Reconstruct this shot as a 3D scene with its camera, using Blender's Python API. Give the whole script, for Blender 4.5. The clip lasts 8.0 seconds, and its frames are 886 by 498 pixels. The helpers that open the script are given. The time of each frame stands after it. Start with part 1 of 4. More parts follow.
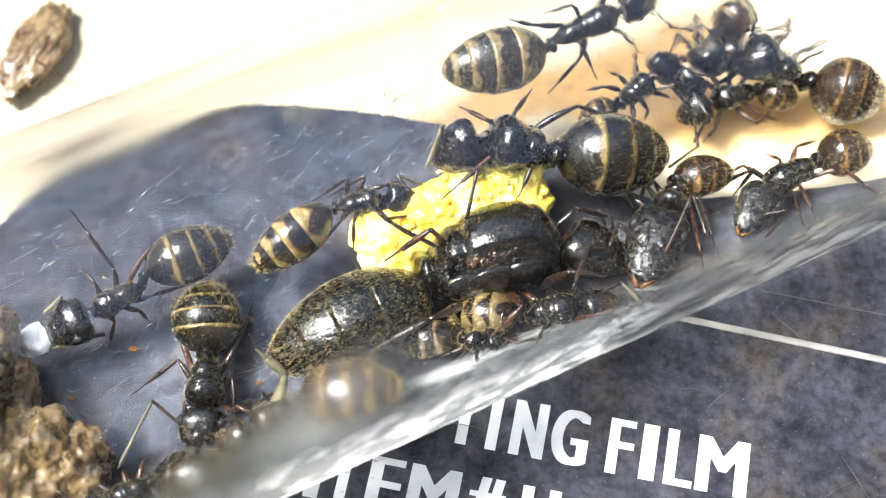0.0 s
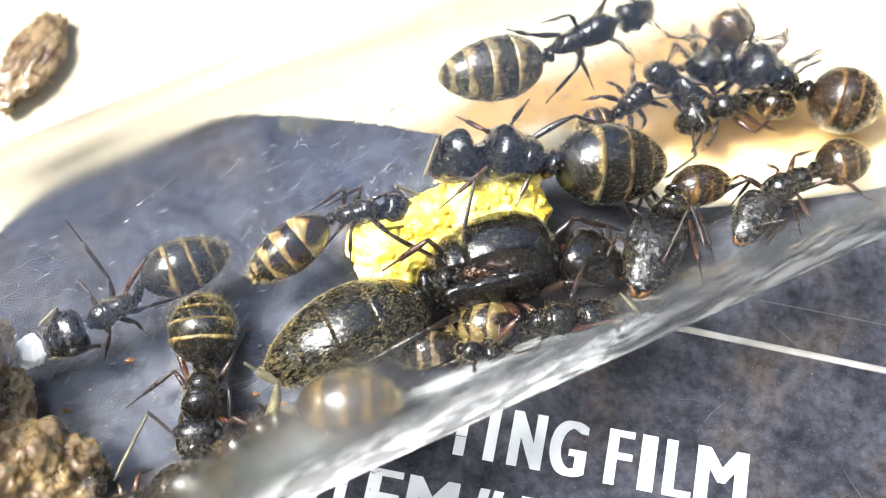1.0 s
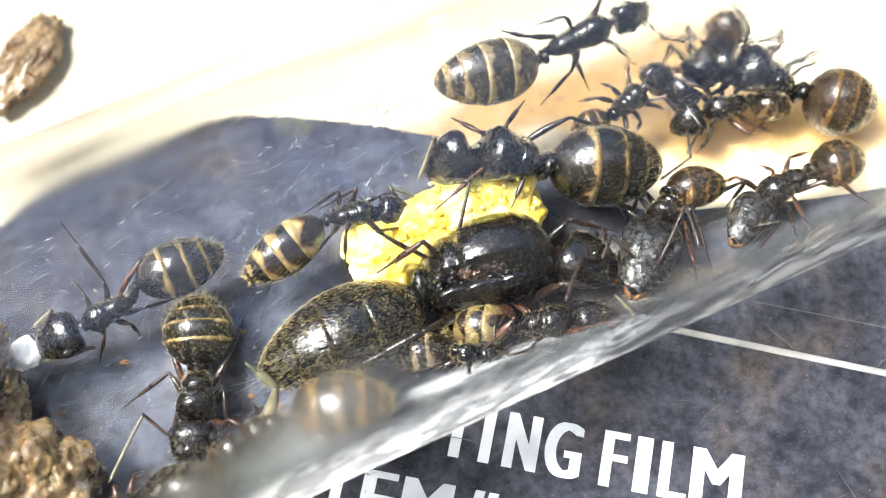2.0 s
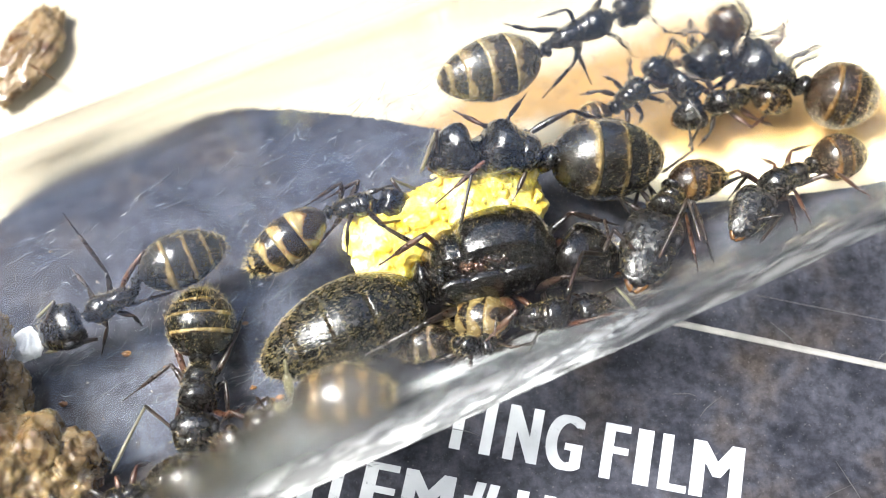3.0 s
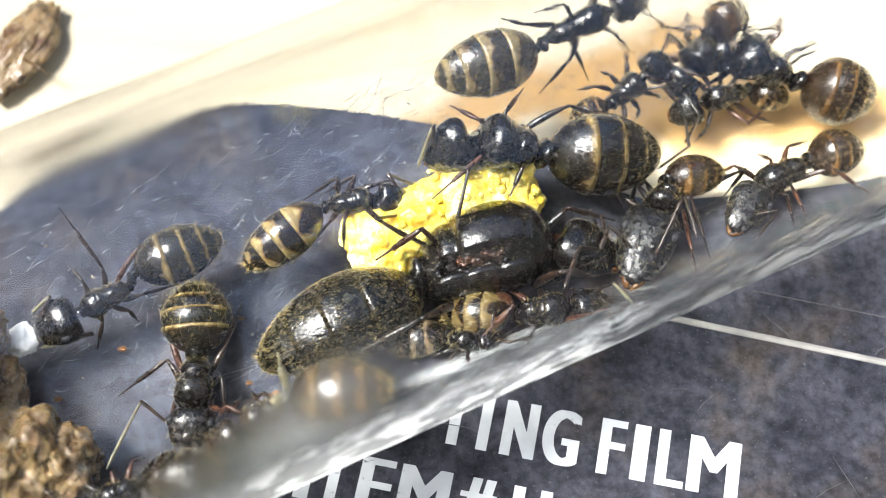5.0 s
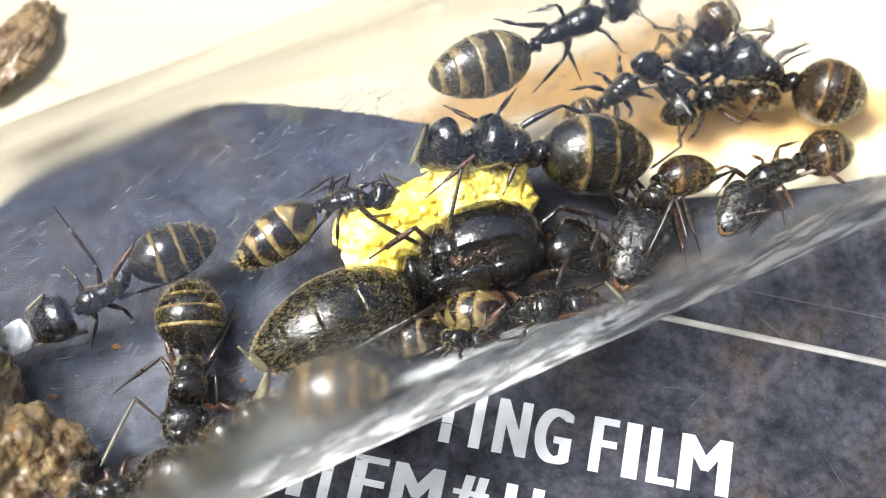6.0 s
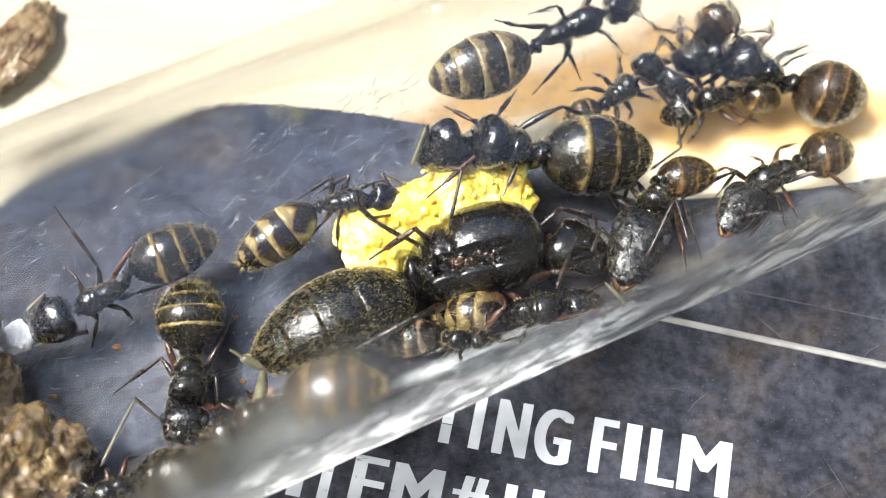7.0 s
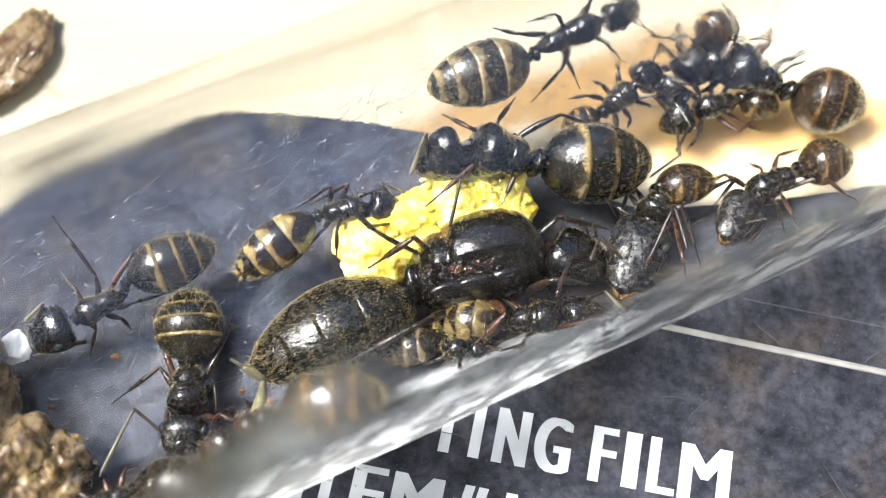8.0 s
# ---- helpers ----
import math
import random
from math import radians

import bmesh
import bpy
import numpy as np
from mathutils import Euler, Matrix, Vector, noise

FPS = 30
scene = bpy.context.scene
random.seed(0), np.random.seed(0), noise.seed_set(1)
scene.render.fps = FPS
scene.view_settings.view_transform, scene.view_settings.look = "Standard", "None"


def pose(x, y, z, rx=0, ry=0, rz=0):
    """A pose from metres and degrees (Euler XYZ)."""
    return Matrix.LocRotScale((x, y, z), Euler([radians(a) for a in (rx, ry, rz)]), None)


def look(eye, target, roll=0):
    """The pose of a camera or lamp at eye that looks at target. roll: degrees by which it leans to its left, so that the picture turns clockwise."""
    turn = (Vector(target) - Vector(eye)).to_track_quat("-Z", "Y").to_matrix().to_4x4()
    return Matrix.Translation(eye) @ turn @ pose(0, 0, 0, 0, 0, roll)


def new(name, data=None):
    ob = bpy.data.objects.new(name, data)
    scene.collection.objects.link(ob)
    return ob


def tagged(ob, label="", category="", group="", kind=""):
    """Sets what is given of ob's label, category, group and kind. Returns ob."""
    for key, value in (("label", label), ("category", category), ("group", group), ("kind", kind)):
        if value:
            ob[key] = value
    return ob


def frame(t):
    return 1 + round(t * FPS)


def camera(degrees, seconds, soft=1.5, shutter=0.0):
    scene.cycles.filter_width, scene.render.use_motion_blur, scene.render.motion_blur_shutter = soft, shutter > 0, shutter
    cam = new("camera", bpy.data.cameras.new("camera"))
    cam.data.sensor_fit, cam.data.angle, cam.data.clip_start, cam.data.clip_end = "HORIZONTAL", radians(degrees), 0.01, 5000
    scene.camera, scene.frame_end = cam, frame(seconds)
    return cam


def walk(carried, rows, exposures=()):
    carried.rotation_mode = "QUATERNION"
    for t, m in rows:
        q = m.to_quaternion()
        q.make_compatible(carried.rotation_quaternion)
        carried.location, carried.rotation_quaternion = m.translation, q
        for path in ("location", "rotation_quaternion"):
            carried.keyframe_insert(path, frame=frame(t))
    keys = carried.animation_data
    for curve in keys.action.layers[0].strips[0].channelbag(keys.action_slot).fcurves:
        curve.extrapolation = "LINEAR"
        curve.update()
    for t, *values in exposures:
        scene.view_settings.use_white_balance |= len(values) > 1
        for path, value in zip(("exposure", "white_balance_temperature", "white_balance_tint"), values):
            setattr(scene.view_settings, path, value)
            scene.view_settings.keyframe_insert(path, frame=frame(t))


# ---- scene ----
# Lengths below are in millimetres unless a name says otherwise.
MM = 0.001

# ---- camera and its way ----
cam = camera(39.3, 8.0, soft=1.1)
# the macro lens's shallow depth: sharp on the queen, soft towards the far glass and the near soil
cam.data.dof.use_dof, cam.data.dof.focus_distance, cam.data.dof.aperture_fstop = True, 48.4 * MM, 50.0
PATH = [
    (0.0, 0.089, -20.182, 47.768, 25.170, 0.380, 0.182),
    (0.5, 0.112, -20.069, 47.548, 25.470, 0.362, 0.119),
    (1.0, 0.060, -20.062, 47.632, 25.585, 0.283, 0.028),
    (1.5, 0.165, -19.994, 47.606, 25.686, 0.213, -0.075),
    (3.0, 0.110, -20.058, 47.718, 25.272, 0.146, 0.110),
    (3.5, 0.000, -20.000, 47.500, 25.201, -0.000, 0.000),
    (4.0, 0.134, -20.098, 47.453, 25.664, 0.244, 0.108),
    (4.5, -0.080, -20.140, 47.495, 25.306, 0.048, 0.034),
    (6.0, 0.066, -20.457, 47.702, 25.418, -0.392, 0.029),
    (6.5, -0.047, -20.383, 47.852, 25.345, -0.457, 0.010),
    (7.0, -0.003, -20.443, 47.766, 25.410, -0.495, 0.084),
    (7.5, 0.013, -20.175, 47.652, 25.648, -0.343, 0.009),
    (8.0, -0.066, -20.273, 47.738, 25.639, -0.530, -0.119),
]

EXPOSURES = [(0.0, 1.23), (1.0, 1.32), (1.7, 1.35), (3.0, 1.27), (3.6, 1.18), (4.5, 1.10), (6.0, 0.94), (8.0, 0.99)]
walk(cam, [(t, pose(x * MM, y * MM, z * MM, a, b, c)) for t, x, y, z, a, b, c in PATH], EXPOSURES)

# ---- light ----
SUN_ELEVATION, SUN_TURN = 62.0, -88.0
world = bpy.data.worlds.new("sky")
scene.world = world
world.use_nodes = True
wn = world.node_tree.nodes
sky = wn.new("ShaderNodeTexSky")
sky.sky_type, sky.sun_disc = "NISHITA", False
sky.sun_elevation, sky.sun_rotation = radians(SUN_ELEVATION), radians(SUN_TURN)
world.node_tree.links.new(sky.outputs[0], wn["Background"].inputs[0])
wn["Background"].inputs[1].default_value = 0.11
sun = new("sun", bpy.data.lights.new("sun", "SUN"))
sun.data.energy, sun.data.angle, sun.data.color = 5.0, radians(18.0), (1.0, 0.985, 0.95)
sun_way = Vector((math.sin(radians(SUN_TURN)) * math.cos(radians(SUN_ELEVATION)),
                  math.cos(radians(SUN_TURN)) * math.cos(radians(SUN_ELEVATION)), math.sin(radians(SUN_ELEVATION))))
sun.matrix_world = look(sun_way, (0, 0, 0))

# ---- the glass tube's plan ----
TUBE_R, WALL, TUBE_YAW = 7.6, 0.7, radians(25.13)
INNER_R = TUBE_R - WALL
AXIS = Vector((math.cos(TUBE_YAW), math.sin(TUBE_YAW), 0))
SIDE = Vector((-math.sin(TUBE_YAW), math.cos(TUBE_YAW), 0))
MIDDLE = Vector((0, 0.96, TUBE_R))


# ---- materials ----
class Nodes:
    """A node material in the making."""

    def __init__(self, name):
        self.mat = bpy.data.materials.new(name)
        self.mat.use_nodes = True
        self.tree = self.mat.node_tree
        self.bsdf = self.tree.nodes["Principled BSDF"]
        self.coord = self.node("ShaderNodeTexCoord")

    def node(self, kind, **sets):
        made = self.tree.nodes.new(kind)
        for key, value in sets.items():
            made.inputs[key].default_value = value
        return made

    def link(self, a, b):
        self.tree.links.new(a, b)

    def place(self, stretch=(1, 1, 1)):
        """Object space in millimetres."""
        m = self.node("ShaderNodeMapping")
        m.inputs["Scale"].default_value = [s * 1000 for s in stretch]
        self.link(self.coord.outputs["Object"], m.inputs[0])
        return m.outputs[0]

    def noise(self, scale, detail=4.0, rough=0.55, stretch=(1, 1, 1)):
        n = self.node("ShaderNodeTexNoise", Scale=scale, Detail=detail, Roughness=rough)
        self.link(self.place(stretch), n.inputs["Vector"])
        return n.outputs[0]

    def cells(self, scale, feature="F1"):
        n = self.node("ShaderNodeTexVoronoi", Scale=scale)
        n.feature = feature
        self.link(self.place(), n.inputs["Vector"])
        return n.outputs[0]

    def ramp(self, source, *stops):
        n = self.node("ShaderNodeValToRGB")
        while len(n.color_ramp.elements) < len(stops):
            n.color_ramp.elements.new(0.5)
        for e, (at, c) in zip(n.color_ramp.elements, stops):
            e.position = at
            e.color = (*c, 1) if isinstance(c, tuple) else (c, c, c, 1)
        self.link(source, n.inputs[0])
        return n.outputs[0]

    def mix(self, fac, a, b):
        n = self.tree.nodes.new("ShaderNodeMix")
        n.data_type = "RGBA"
        for value, socket in ((fac, n.inputs[0]), (a, n.inputs[6]), (b, n.inputs[7])):
            if hasattr(value, "links"):
                self.link(value, socket)
            elif isinstance(value, tuple):
                socket.default_value = (*value, 1)
            else:
                socket.default_value = value
        return n.outputs[2]

    def math(self, op, a, b=0.0, c=0.0):
        n = self.tree.nodes.new("ShaderNodeMath")
        n.operation = op
        for value, socket in zip((a, b, c), n.inputs):
            if hasattr(value, "links"):
                self.link(value, socket)
            else:
                socket.default_value = value
        return n.outputs[0]

    def set(self, **sets):
        for key, value in sets.items():
            socket = self.bsdf.inputs[key.replace("_", " ")]
            if hasattr(value, "links"):
                self.link(value, socket)
            else:
                socket.default_value = (*value, 1) if socket.type == "RGBA" else value
        return self

    def bump(self, height, depth, strength=1.0):
        """Relief, its depth in millimetres."""
        n = self.node("ShaderNodeBump", Strength=strength, Distance=depth * MM)
        self.link(height, n.inputs["Height"])
        self.link(n.outputs[0], self.bsdf.inputs["Normal"])
        return self


def chitin(name, dark, brown, rough, grain=7.0, depth=0.018, coat=0.7):
    """Black shell: glossy, finely grained, with faint dents and duller patches."""
    n = Nodes(name)
    patch = n.ramp(n.noise(1.3), (0.35, 0.0), (0.75, 1.0))
    fine = n.math("ADD", n.math("MULTIPLY", n.noise(grain, 3.0, 0.6), 0.9), n.math("MULTIPLY", n.noise(2.2, 2.0), 2.6))
    n.set(Base_Color=n.mix(patch, dark, brown), IOR=1.5, Coat_Weight=coat, Coat_Roughness=rough * 0.5, Coat_IOR=1.5,
          Roughness=n.ramp(n.noise(5.0), (0.35, rough + 0.08), (0.7, rough + 0.26)), Specular_IOR_Level=0.55)
    n.bump(fine, depth, 1.0)
    return n.mat


def banded_shell(name, dark, edge, pale, start, belly, lobes=0.0, rough=0.2, grey=0.5, pits=0.5):
    """Abdomen plates: dark in front, pale towards the rear edge and the belly, brown where the two meet. The plate's own
    map gives how far back (x) and how far round from the back (y) a point lies."""
    n = Nodes(name)
    split = n.node("ShaderNodeSeparateXYZ")
    n.link(n.coord.outputs["UV"], split.inputs[0])
    back, turn = split.outputs[0], split.outputs[1]
    wobble = n.math("MULTIPLY", n.math("SUBTRACT", n.noise(1.6, 3.0), 0.5), 0.5)
    lobe = n.math("MULTIPLY", n.math("SINE", n.math("MULTIPLY_ADD", turn, 12.6, -1.57)), lobes)
    at = n.math("ADD", n.math("ADD", back, wobble), n.math("ADD", lobe, n.math("MULTIPLY", n.math("POWER", turn, 1.6), belly)))
    tone = n.ramp(at, (max(0.0, start - 0.12), dark), (start - 0.02, edge), (min(0.97, start + 0.09), pale))
    grime = n.ramp(n.noise(2.2, 5.0, 0.65), (0.34, 0.45), (0.6, 1.0))
    shade = n.tree.nodes.new("ShaderNodeMix")
    shade.data_type, shade.blend_type = "RGBA", "MULTIPLY"
    shade.inputs[0].default_value = 1.0
    n.link(tone, shade.inputs[6])
    n.link(grime, shade.inputs[7])
    n.set(Base_Color=shade.outputs[2], IOR=1.5, Coat_Weight=0.45, Coat_Roughness=rough * 0.5, Specular_IOR_Level=grey,
          Roughness=n.ramp(n.noise(4.0), (0.3, rough + 0.08), (0.7, rough + 0.22)))
    n.set(Subsurface_Weight=0.12, Subsurface_Radius=(0.0004, 0.0002, 0.0001))
    relief = n.math("ADD", n.math("MULTIPLY", n.noise(9.0, 2.0, 0.5, (0.35, 1, 1)), pits), n.math("MULTIPLY", n.noise(2.4, 2.0), 1.4))
    n.bump(relief, 0.024, 1.0)
    return n.mat


def plain(name, colour, other, rough, scale=4.0, depth=0.02, **more):
    n = Nodes(name)
    n.set(Base_Color=n.mix(n.ramp(n.noise(scale), (0.3, 0.0), (0.7, 1.0)), colour, other), Roughness=rough, **more)
    n.bump(n.noise(scale * 3), depth, 0.8)
    return n.mat


M = {
    "queen": chitin("queen_black_shell", (0.0016, 0.0014, 0.0012), (0.0045, 0.003, 0.0018), 0.06, 8.0, 0.016, 0.7),
    "worker": chitin("worker_black_shell", (0.002, 0.0019, 0.0018), (0.007, 0.005, 0.0035), 0.09),
    "brown": chitin("worker_brown_shell", (0.003, 0.0022, 0.0016), (0.018, 0.009, 0.004), 0.09),
    "leg": chitin("dark_leg", (0.004, 0.003, 0.002), (0.022, 0.009, 0.004), 0.16, coat=0.25),
    "red_leg": chitin("reddish_leg", (0.012, 0.004, 0.002), (0.05, 0.016, 0.005), 0.16, coat=0.25),
    "pale_leg": chitin("pale_worn_leg", (0.05, 0.045, 0.025), (0.16, 0.15, 0.09), 0.2, coat=0.3),
    "scar": chitin("rough_red_brown_scar", (0.012, 0.005, 0.003), (0.05, 0.02, 0.008), 0.07, 6.0, 0.04),
    "dull": chitin("dull_wrinkled_shell", (0.004, 0.0038, 0.0036), (0.012, 0.011, 0.010), 0.11, 7.0, 0.05, 0.5),
    "scuff": plain("grey_scuff", (0.07, 0.07, 0.075), (0.03, 0.03, 0.034), 0.6, 2.0),
    "eye": plain("eye_facets", (0.01, 0.01, 0.011), (0.02, 0.02, 0.022), 0.12, 40.0, 0.01),
    "jaw": plain("golden_jaw", (0.10, 0.048, 0.010), (0.03, 0.011, 0.004), 0.2, 5.0),
    "hair": plain("golden_hair", (0.30, 0.23, 0.085), (0.16, 0.12, 0.042), 0.35, 2.0),
    "shell_queen": banded_shell("queen_abdomen_plate", (0.0025, 0.0022, 0.0016), (0.004, 0.0032, 0.002), (0.012, 0.009, 0.004), 0.93, 0.03, 0.0, 0.11, 0.6, 1.6),
    "shell_banded": banded_shell("striped_abdomen_plate", (0.005, 0.004, 0.0024), (0.03, 0.018, 0.006), (0.15, 0.11, 0.046), 0.84, 0.14, 0.03, 0.09, 0.7),
    "shell_cream": banded_shell("cream_abdomen_plate", (0.007, 0.0035, 0.0018), (0.075, 0.038, 0.010), (0.16, 0.122, 0.05), 0.76, 0.5, 0.17, 0.08, 0.6),
    "shell_pale": banded_shell("pale_abdomen_plate", (0.008, 0.004, 0.002), (0.06, 0.033, 0.010), (0.10, 0.074, 0.03), 0.50, 0.3, 0.26, 0.08, 0.7),
    "shell_ribbed": banded_shell("ribbed_abdomen_plate", (0.012, 0.008, 0.005), (0.04, 0.024, 0.011), (0.11, 0.08, 0.05), 0.74, 0.3, 0.06, 0.08, 0.9),
    "shell_brown": banded_shell("brown_abdomen_plate", (0.015, 0.008, 0.0036), (0.036, 0.017, 0.005), (0.085, 0.046, 0.014), 0.82, 0.7, 0.03, 0.09, 0.6),
    "shell_dark": banded_shell("dark_abdomen_plate", (0.007, 0.005, 0.003), (0.014, 0.009, 0.004), (0.03, 0.02, 0.008), 0.84, 0.2, 0.02, 0.1, 0.6),
    "shell_bronze": banded_shell("bronze_striped_abdomen_plate", (0.012, 0.009, 0.005), (0.05, 0.028, 0.009), (0.13, 0.10, 0.048), 0.76, 0.4, 0.08, 0.1, 0.8),
    "shell_amber": banded_shell("amber_abdomen_plate", (0.014, 0.009, 0.004), (0.06, 0.030, 0.007), (0.08, 0.048, 0.014), 0.70, 0.4, 0.1, 0.06, 0.9),
}


def tube_zones(name):
    """A material with the tube's own map (x along it in millimetres, y round it) and the zones of wet and mist on it."""
    n = Nodes(name)
    split = n.node("ShaderNodeSeparateXYZ")
    n.link(n.coord.outputs["UV"], split.inputs[0])
    along, turn = split.outputs[0], split.outputs[1]

    def mapped(sx, sy, detail):
        m = n.node("ShaderNodeMapping")
        m.inputs["Scale"].default_value = (sx, sy, 1.0)
        n.link(n.coord.outputs["UV"], m.inputs[0])
        t = n.node("ShaderNodeTexNoise", Scale=1.0, Detail=detail, Roughness=0.6)
        n.link(m.outputs[0], t.inputs["Vector"])
        return t.outputs[0]

    ragged = n.math("ADD", turn, n.math("MULTIPLY", n.math("SUBTRACT", n.noise(0.3, 3.0), 0.5), 0.03))
    slanted = n.math("ADD", ragged, n.math("MULTIPLY_ADD", along, 0.005, 0.035))
    z = {"way": n.math("DIVIDE", n.math("ADD", along, 40.0), 60.0), "turn": turn, "mapped": mapped}
    flank = n.ramp(slanted, (0.14, 0.0), (0.17, 1.0), (0.32, 1.0), (0.33, 0.0))
    mist = n.math("MULTIPLY", flank, n.ramp(z["way"], (0.36, 0.0), (0.46, 1.0), (0.555, 1.0), (0.61, 0.0)))
    z["cloud"] = n.math("MULTIPLY", mist, n.ramp(n.noise(0.4), (0.3, 0.6), (0.7, 1.0)))
    z["strip"] = n.ramp(ragged, (0.205, 0.0), (0.225, 1.0), (0.30, 1.0), (0.31, 0.0))
    lean = n.node("ShaderNodeCombineXYZ")
    n.link(n.math("MULTIPLY", n.math("MULTIPLY_ADD", turn, 9.0, along), 0.55), lean.inputs[0])
    n.link(n.math("MULTIPLY", n.math("MULTIPLY_ADD", along, 0.0030, turn), 44.0), lean.inputs[1])
    dashes = n.node("ShaderNodeTexNoise", Scale=1.0, Detail=2.5, Roughness=0.5)
    n.link(lean.outputs[0], dashes.inputs["Vector"])
    # white dashes that paint the wet glass's glints into the film
    z["glint_streak"] = n.ramp(dashes.outputs[0], (0.47, 0.0), (0.52, 0.3), (0.57, 1.0))
    return n, z


def glass_material():
    """Clear glass: misted on one flank, greasy on top, a little damp and dull on its floor."""
    n, z = tube_zones("misted_tube_glass")
    way, turn, mapped = z["way"], z["turn"], z["mapped"]
    floor_side = n.ramp(turn, (0.45, 0.0), (0.53, 0.25), (0.58, 1.0), (0.66, 1.0), (0.78, 0.0))
    patchy = n.ramp(n.noise(0.7, 9.0, 0.78), (0.46, 0.0), (0.52, 0.35), (0.55, 1.0), (0.60, 1.7))
    fleck = n.math("MULTIPLY", n.ramp(mapped(1.3, 190.0, 3.0), (0.56, 0.0), (0.63, 1.0)), n.ramp(n.noise(0.8, 3.0), (0.42, 0.0), (0.6, 1.0)))
    damp = n.math("MULTIPLY", floor_side, n.math("ADD", n.math("MULTIPLY", patchy, n.ramp(way, (0.45, 0.06), (0.53, 1.0))), n.math("MULTIPLY", fleck, 4.0)))
    wave = mapped(1.6, 60.0, 2.0)
    top_side = n.ramp(n.math("FRACT", n.math("ADD", n.math("SUBTRACT", turn, n.math("MULTIPLY_ADD", way, 0.39, -0.26)), 0.3)), (0.05, 0.0), (0.09, 1.0), (0.29, 1.0), (0.32, 0.0))
    greasy = n.math("MULTIPLY", top_side, n.ramp(way, (0.70, 0.0), (0.80, 1.0)))
    far_rim = n.math("MULTIPLY", n.ramp(turn, (0.70, 0.0), (0.75, 1.0), (0.87, 1.0), (0.92, 0.0)), n.ramp(way, (0.51, 1.0), (0.60, 0.0)))
    n.set(Base_Color=(0.985, 0.992, 0.988), Transmission_Weight=1.0, IOR=1.45,
          Roughness=n.math("MAXIMUM", n.math("MULTIPLY", z["cloud"], 0.2), n.math("MULTIPLY", far_rim, 0.24)))
    relief = n.math("ADD", n.math("MULTIPLY", z["glint_streak"], z["strip"]), n.math("MULTIPLY", n.math("MULTIPLY", wave, greasy), 1.5))
    ripple = n.math("MULTIPLY", n.math("ADD", n.noise(1.1, 4.0, 0.6), n.math("MULTIPLY", mapped(1.1, 90.0, 3.0), 0.8)), n.ramp(turn, (0.38, 0.0), (0.44, 1.0), (0.73, 1.0), (0.79, 0.0)))
    relief = n.math("ADD", relief, n.math("MULTIPLY", ripple, 1.1))
    n.bump(relief, 0.02, 0.5)
    dull = n.node("ShaderNodeBsdfDiffuse")
    # damp tone, with the sky's blue reflection put into its colour
    dull.inputs[0].default_value = (0.15, 0.20, 0.36, 1)
    blend = n.node("ShaderNodeMixShader")
    n.link(n.math("MULTIPLY", damp, 0.055), blend.inputs[0])
    n.link(n.bsdf.outputs[0], blend.inputs[1])
    n.link(dull.outputs[0], blend.inputs[2])
    n.link(blend.outputs[0], n.tree.nodes["Material Output"].inputs[0])
    return n.mat


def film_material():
    """The wet, streaky, half clear film on the tube's flank, with painted glints and shade."""
    n, z = tube_zones("wet_glint_film")
    wet = n.math("MULTIPLY", n.math("MULTIPLY_ADD", z["glint_streak"], 0.82, 0.17), z["strip"])
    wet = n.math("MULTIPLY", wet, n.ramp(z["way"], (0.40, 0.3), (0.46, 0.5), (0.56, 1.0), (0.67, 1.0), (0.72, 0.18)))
    # dark band on the underside, added to throw a shadow on the card
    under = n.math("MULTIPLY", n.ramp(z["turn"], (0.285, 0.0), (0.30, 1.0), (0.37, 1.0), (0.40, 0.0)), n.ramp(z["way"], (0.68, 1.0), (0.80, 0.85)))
    wet = n.math("MAXIMUM", wet, n.math("MULTIPLY", under, n.math("MULTIPLY_ADD", z["glint_streak"], 0.15, 0.74)))
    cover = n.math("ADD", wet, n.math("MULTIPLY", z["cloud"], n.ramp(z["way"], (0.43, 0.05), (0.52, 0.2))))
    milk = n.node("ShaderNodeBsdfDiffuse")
    # white in the middle for the painted glints, darker towards both ends
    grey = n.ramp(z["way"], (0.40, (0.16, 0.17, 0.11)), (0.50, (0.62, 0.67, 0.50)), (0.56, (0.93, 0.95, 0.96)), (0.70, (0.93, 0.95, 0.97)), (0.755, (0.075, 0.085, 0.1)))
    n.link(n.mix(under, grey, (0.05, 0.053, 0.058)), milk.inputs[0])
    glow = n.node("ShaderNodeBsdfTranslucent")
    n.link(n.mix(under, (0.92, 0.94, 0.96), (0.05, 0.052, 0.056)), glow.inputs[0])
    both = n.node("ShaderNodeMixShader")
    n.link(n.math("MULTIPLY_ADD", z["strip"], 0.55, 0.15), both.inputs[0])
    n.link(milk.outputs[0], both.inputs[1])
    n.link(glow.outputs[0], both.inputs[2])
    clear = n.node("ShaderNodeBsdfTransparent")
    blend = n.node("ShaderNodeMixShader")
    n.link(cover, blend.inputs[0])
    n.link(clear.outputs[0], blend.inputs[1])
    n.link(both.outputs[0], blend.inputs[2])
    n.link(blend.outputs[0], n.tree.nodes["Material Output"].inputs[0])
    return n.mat


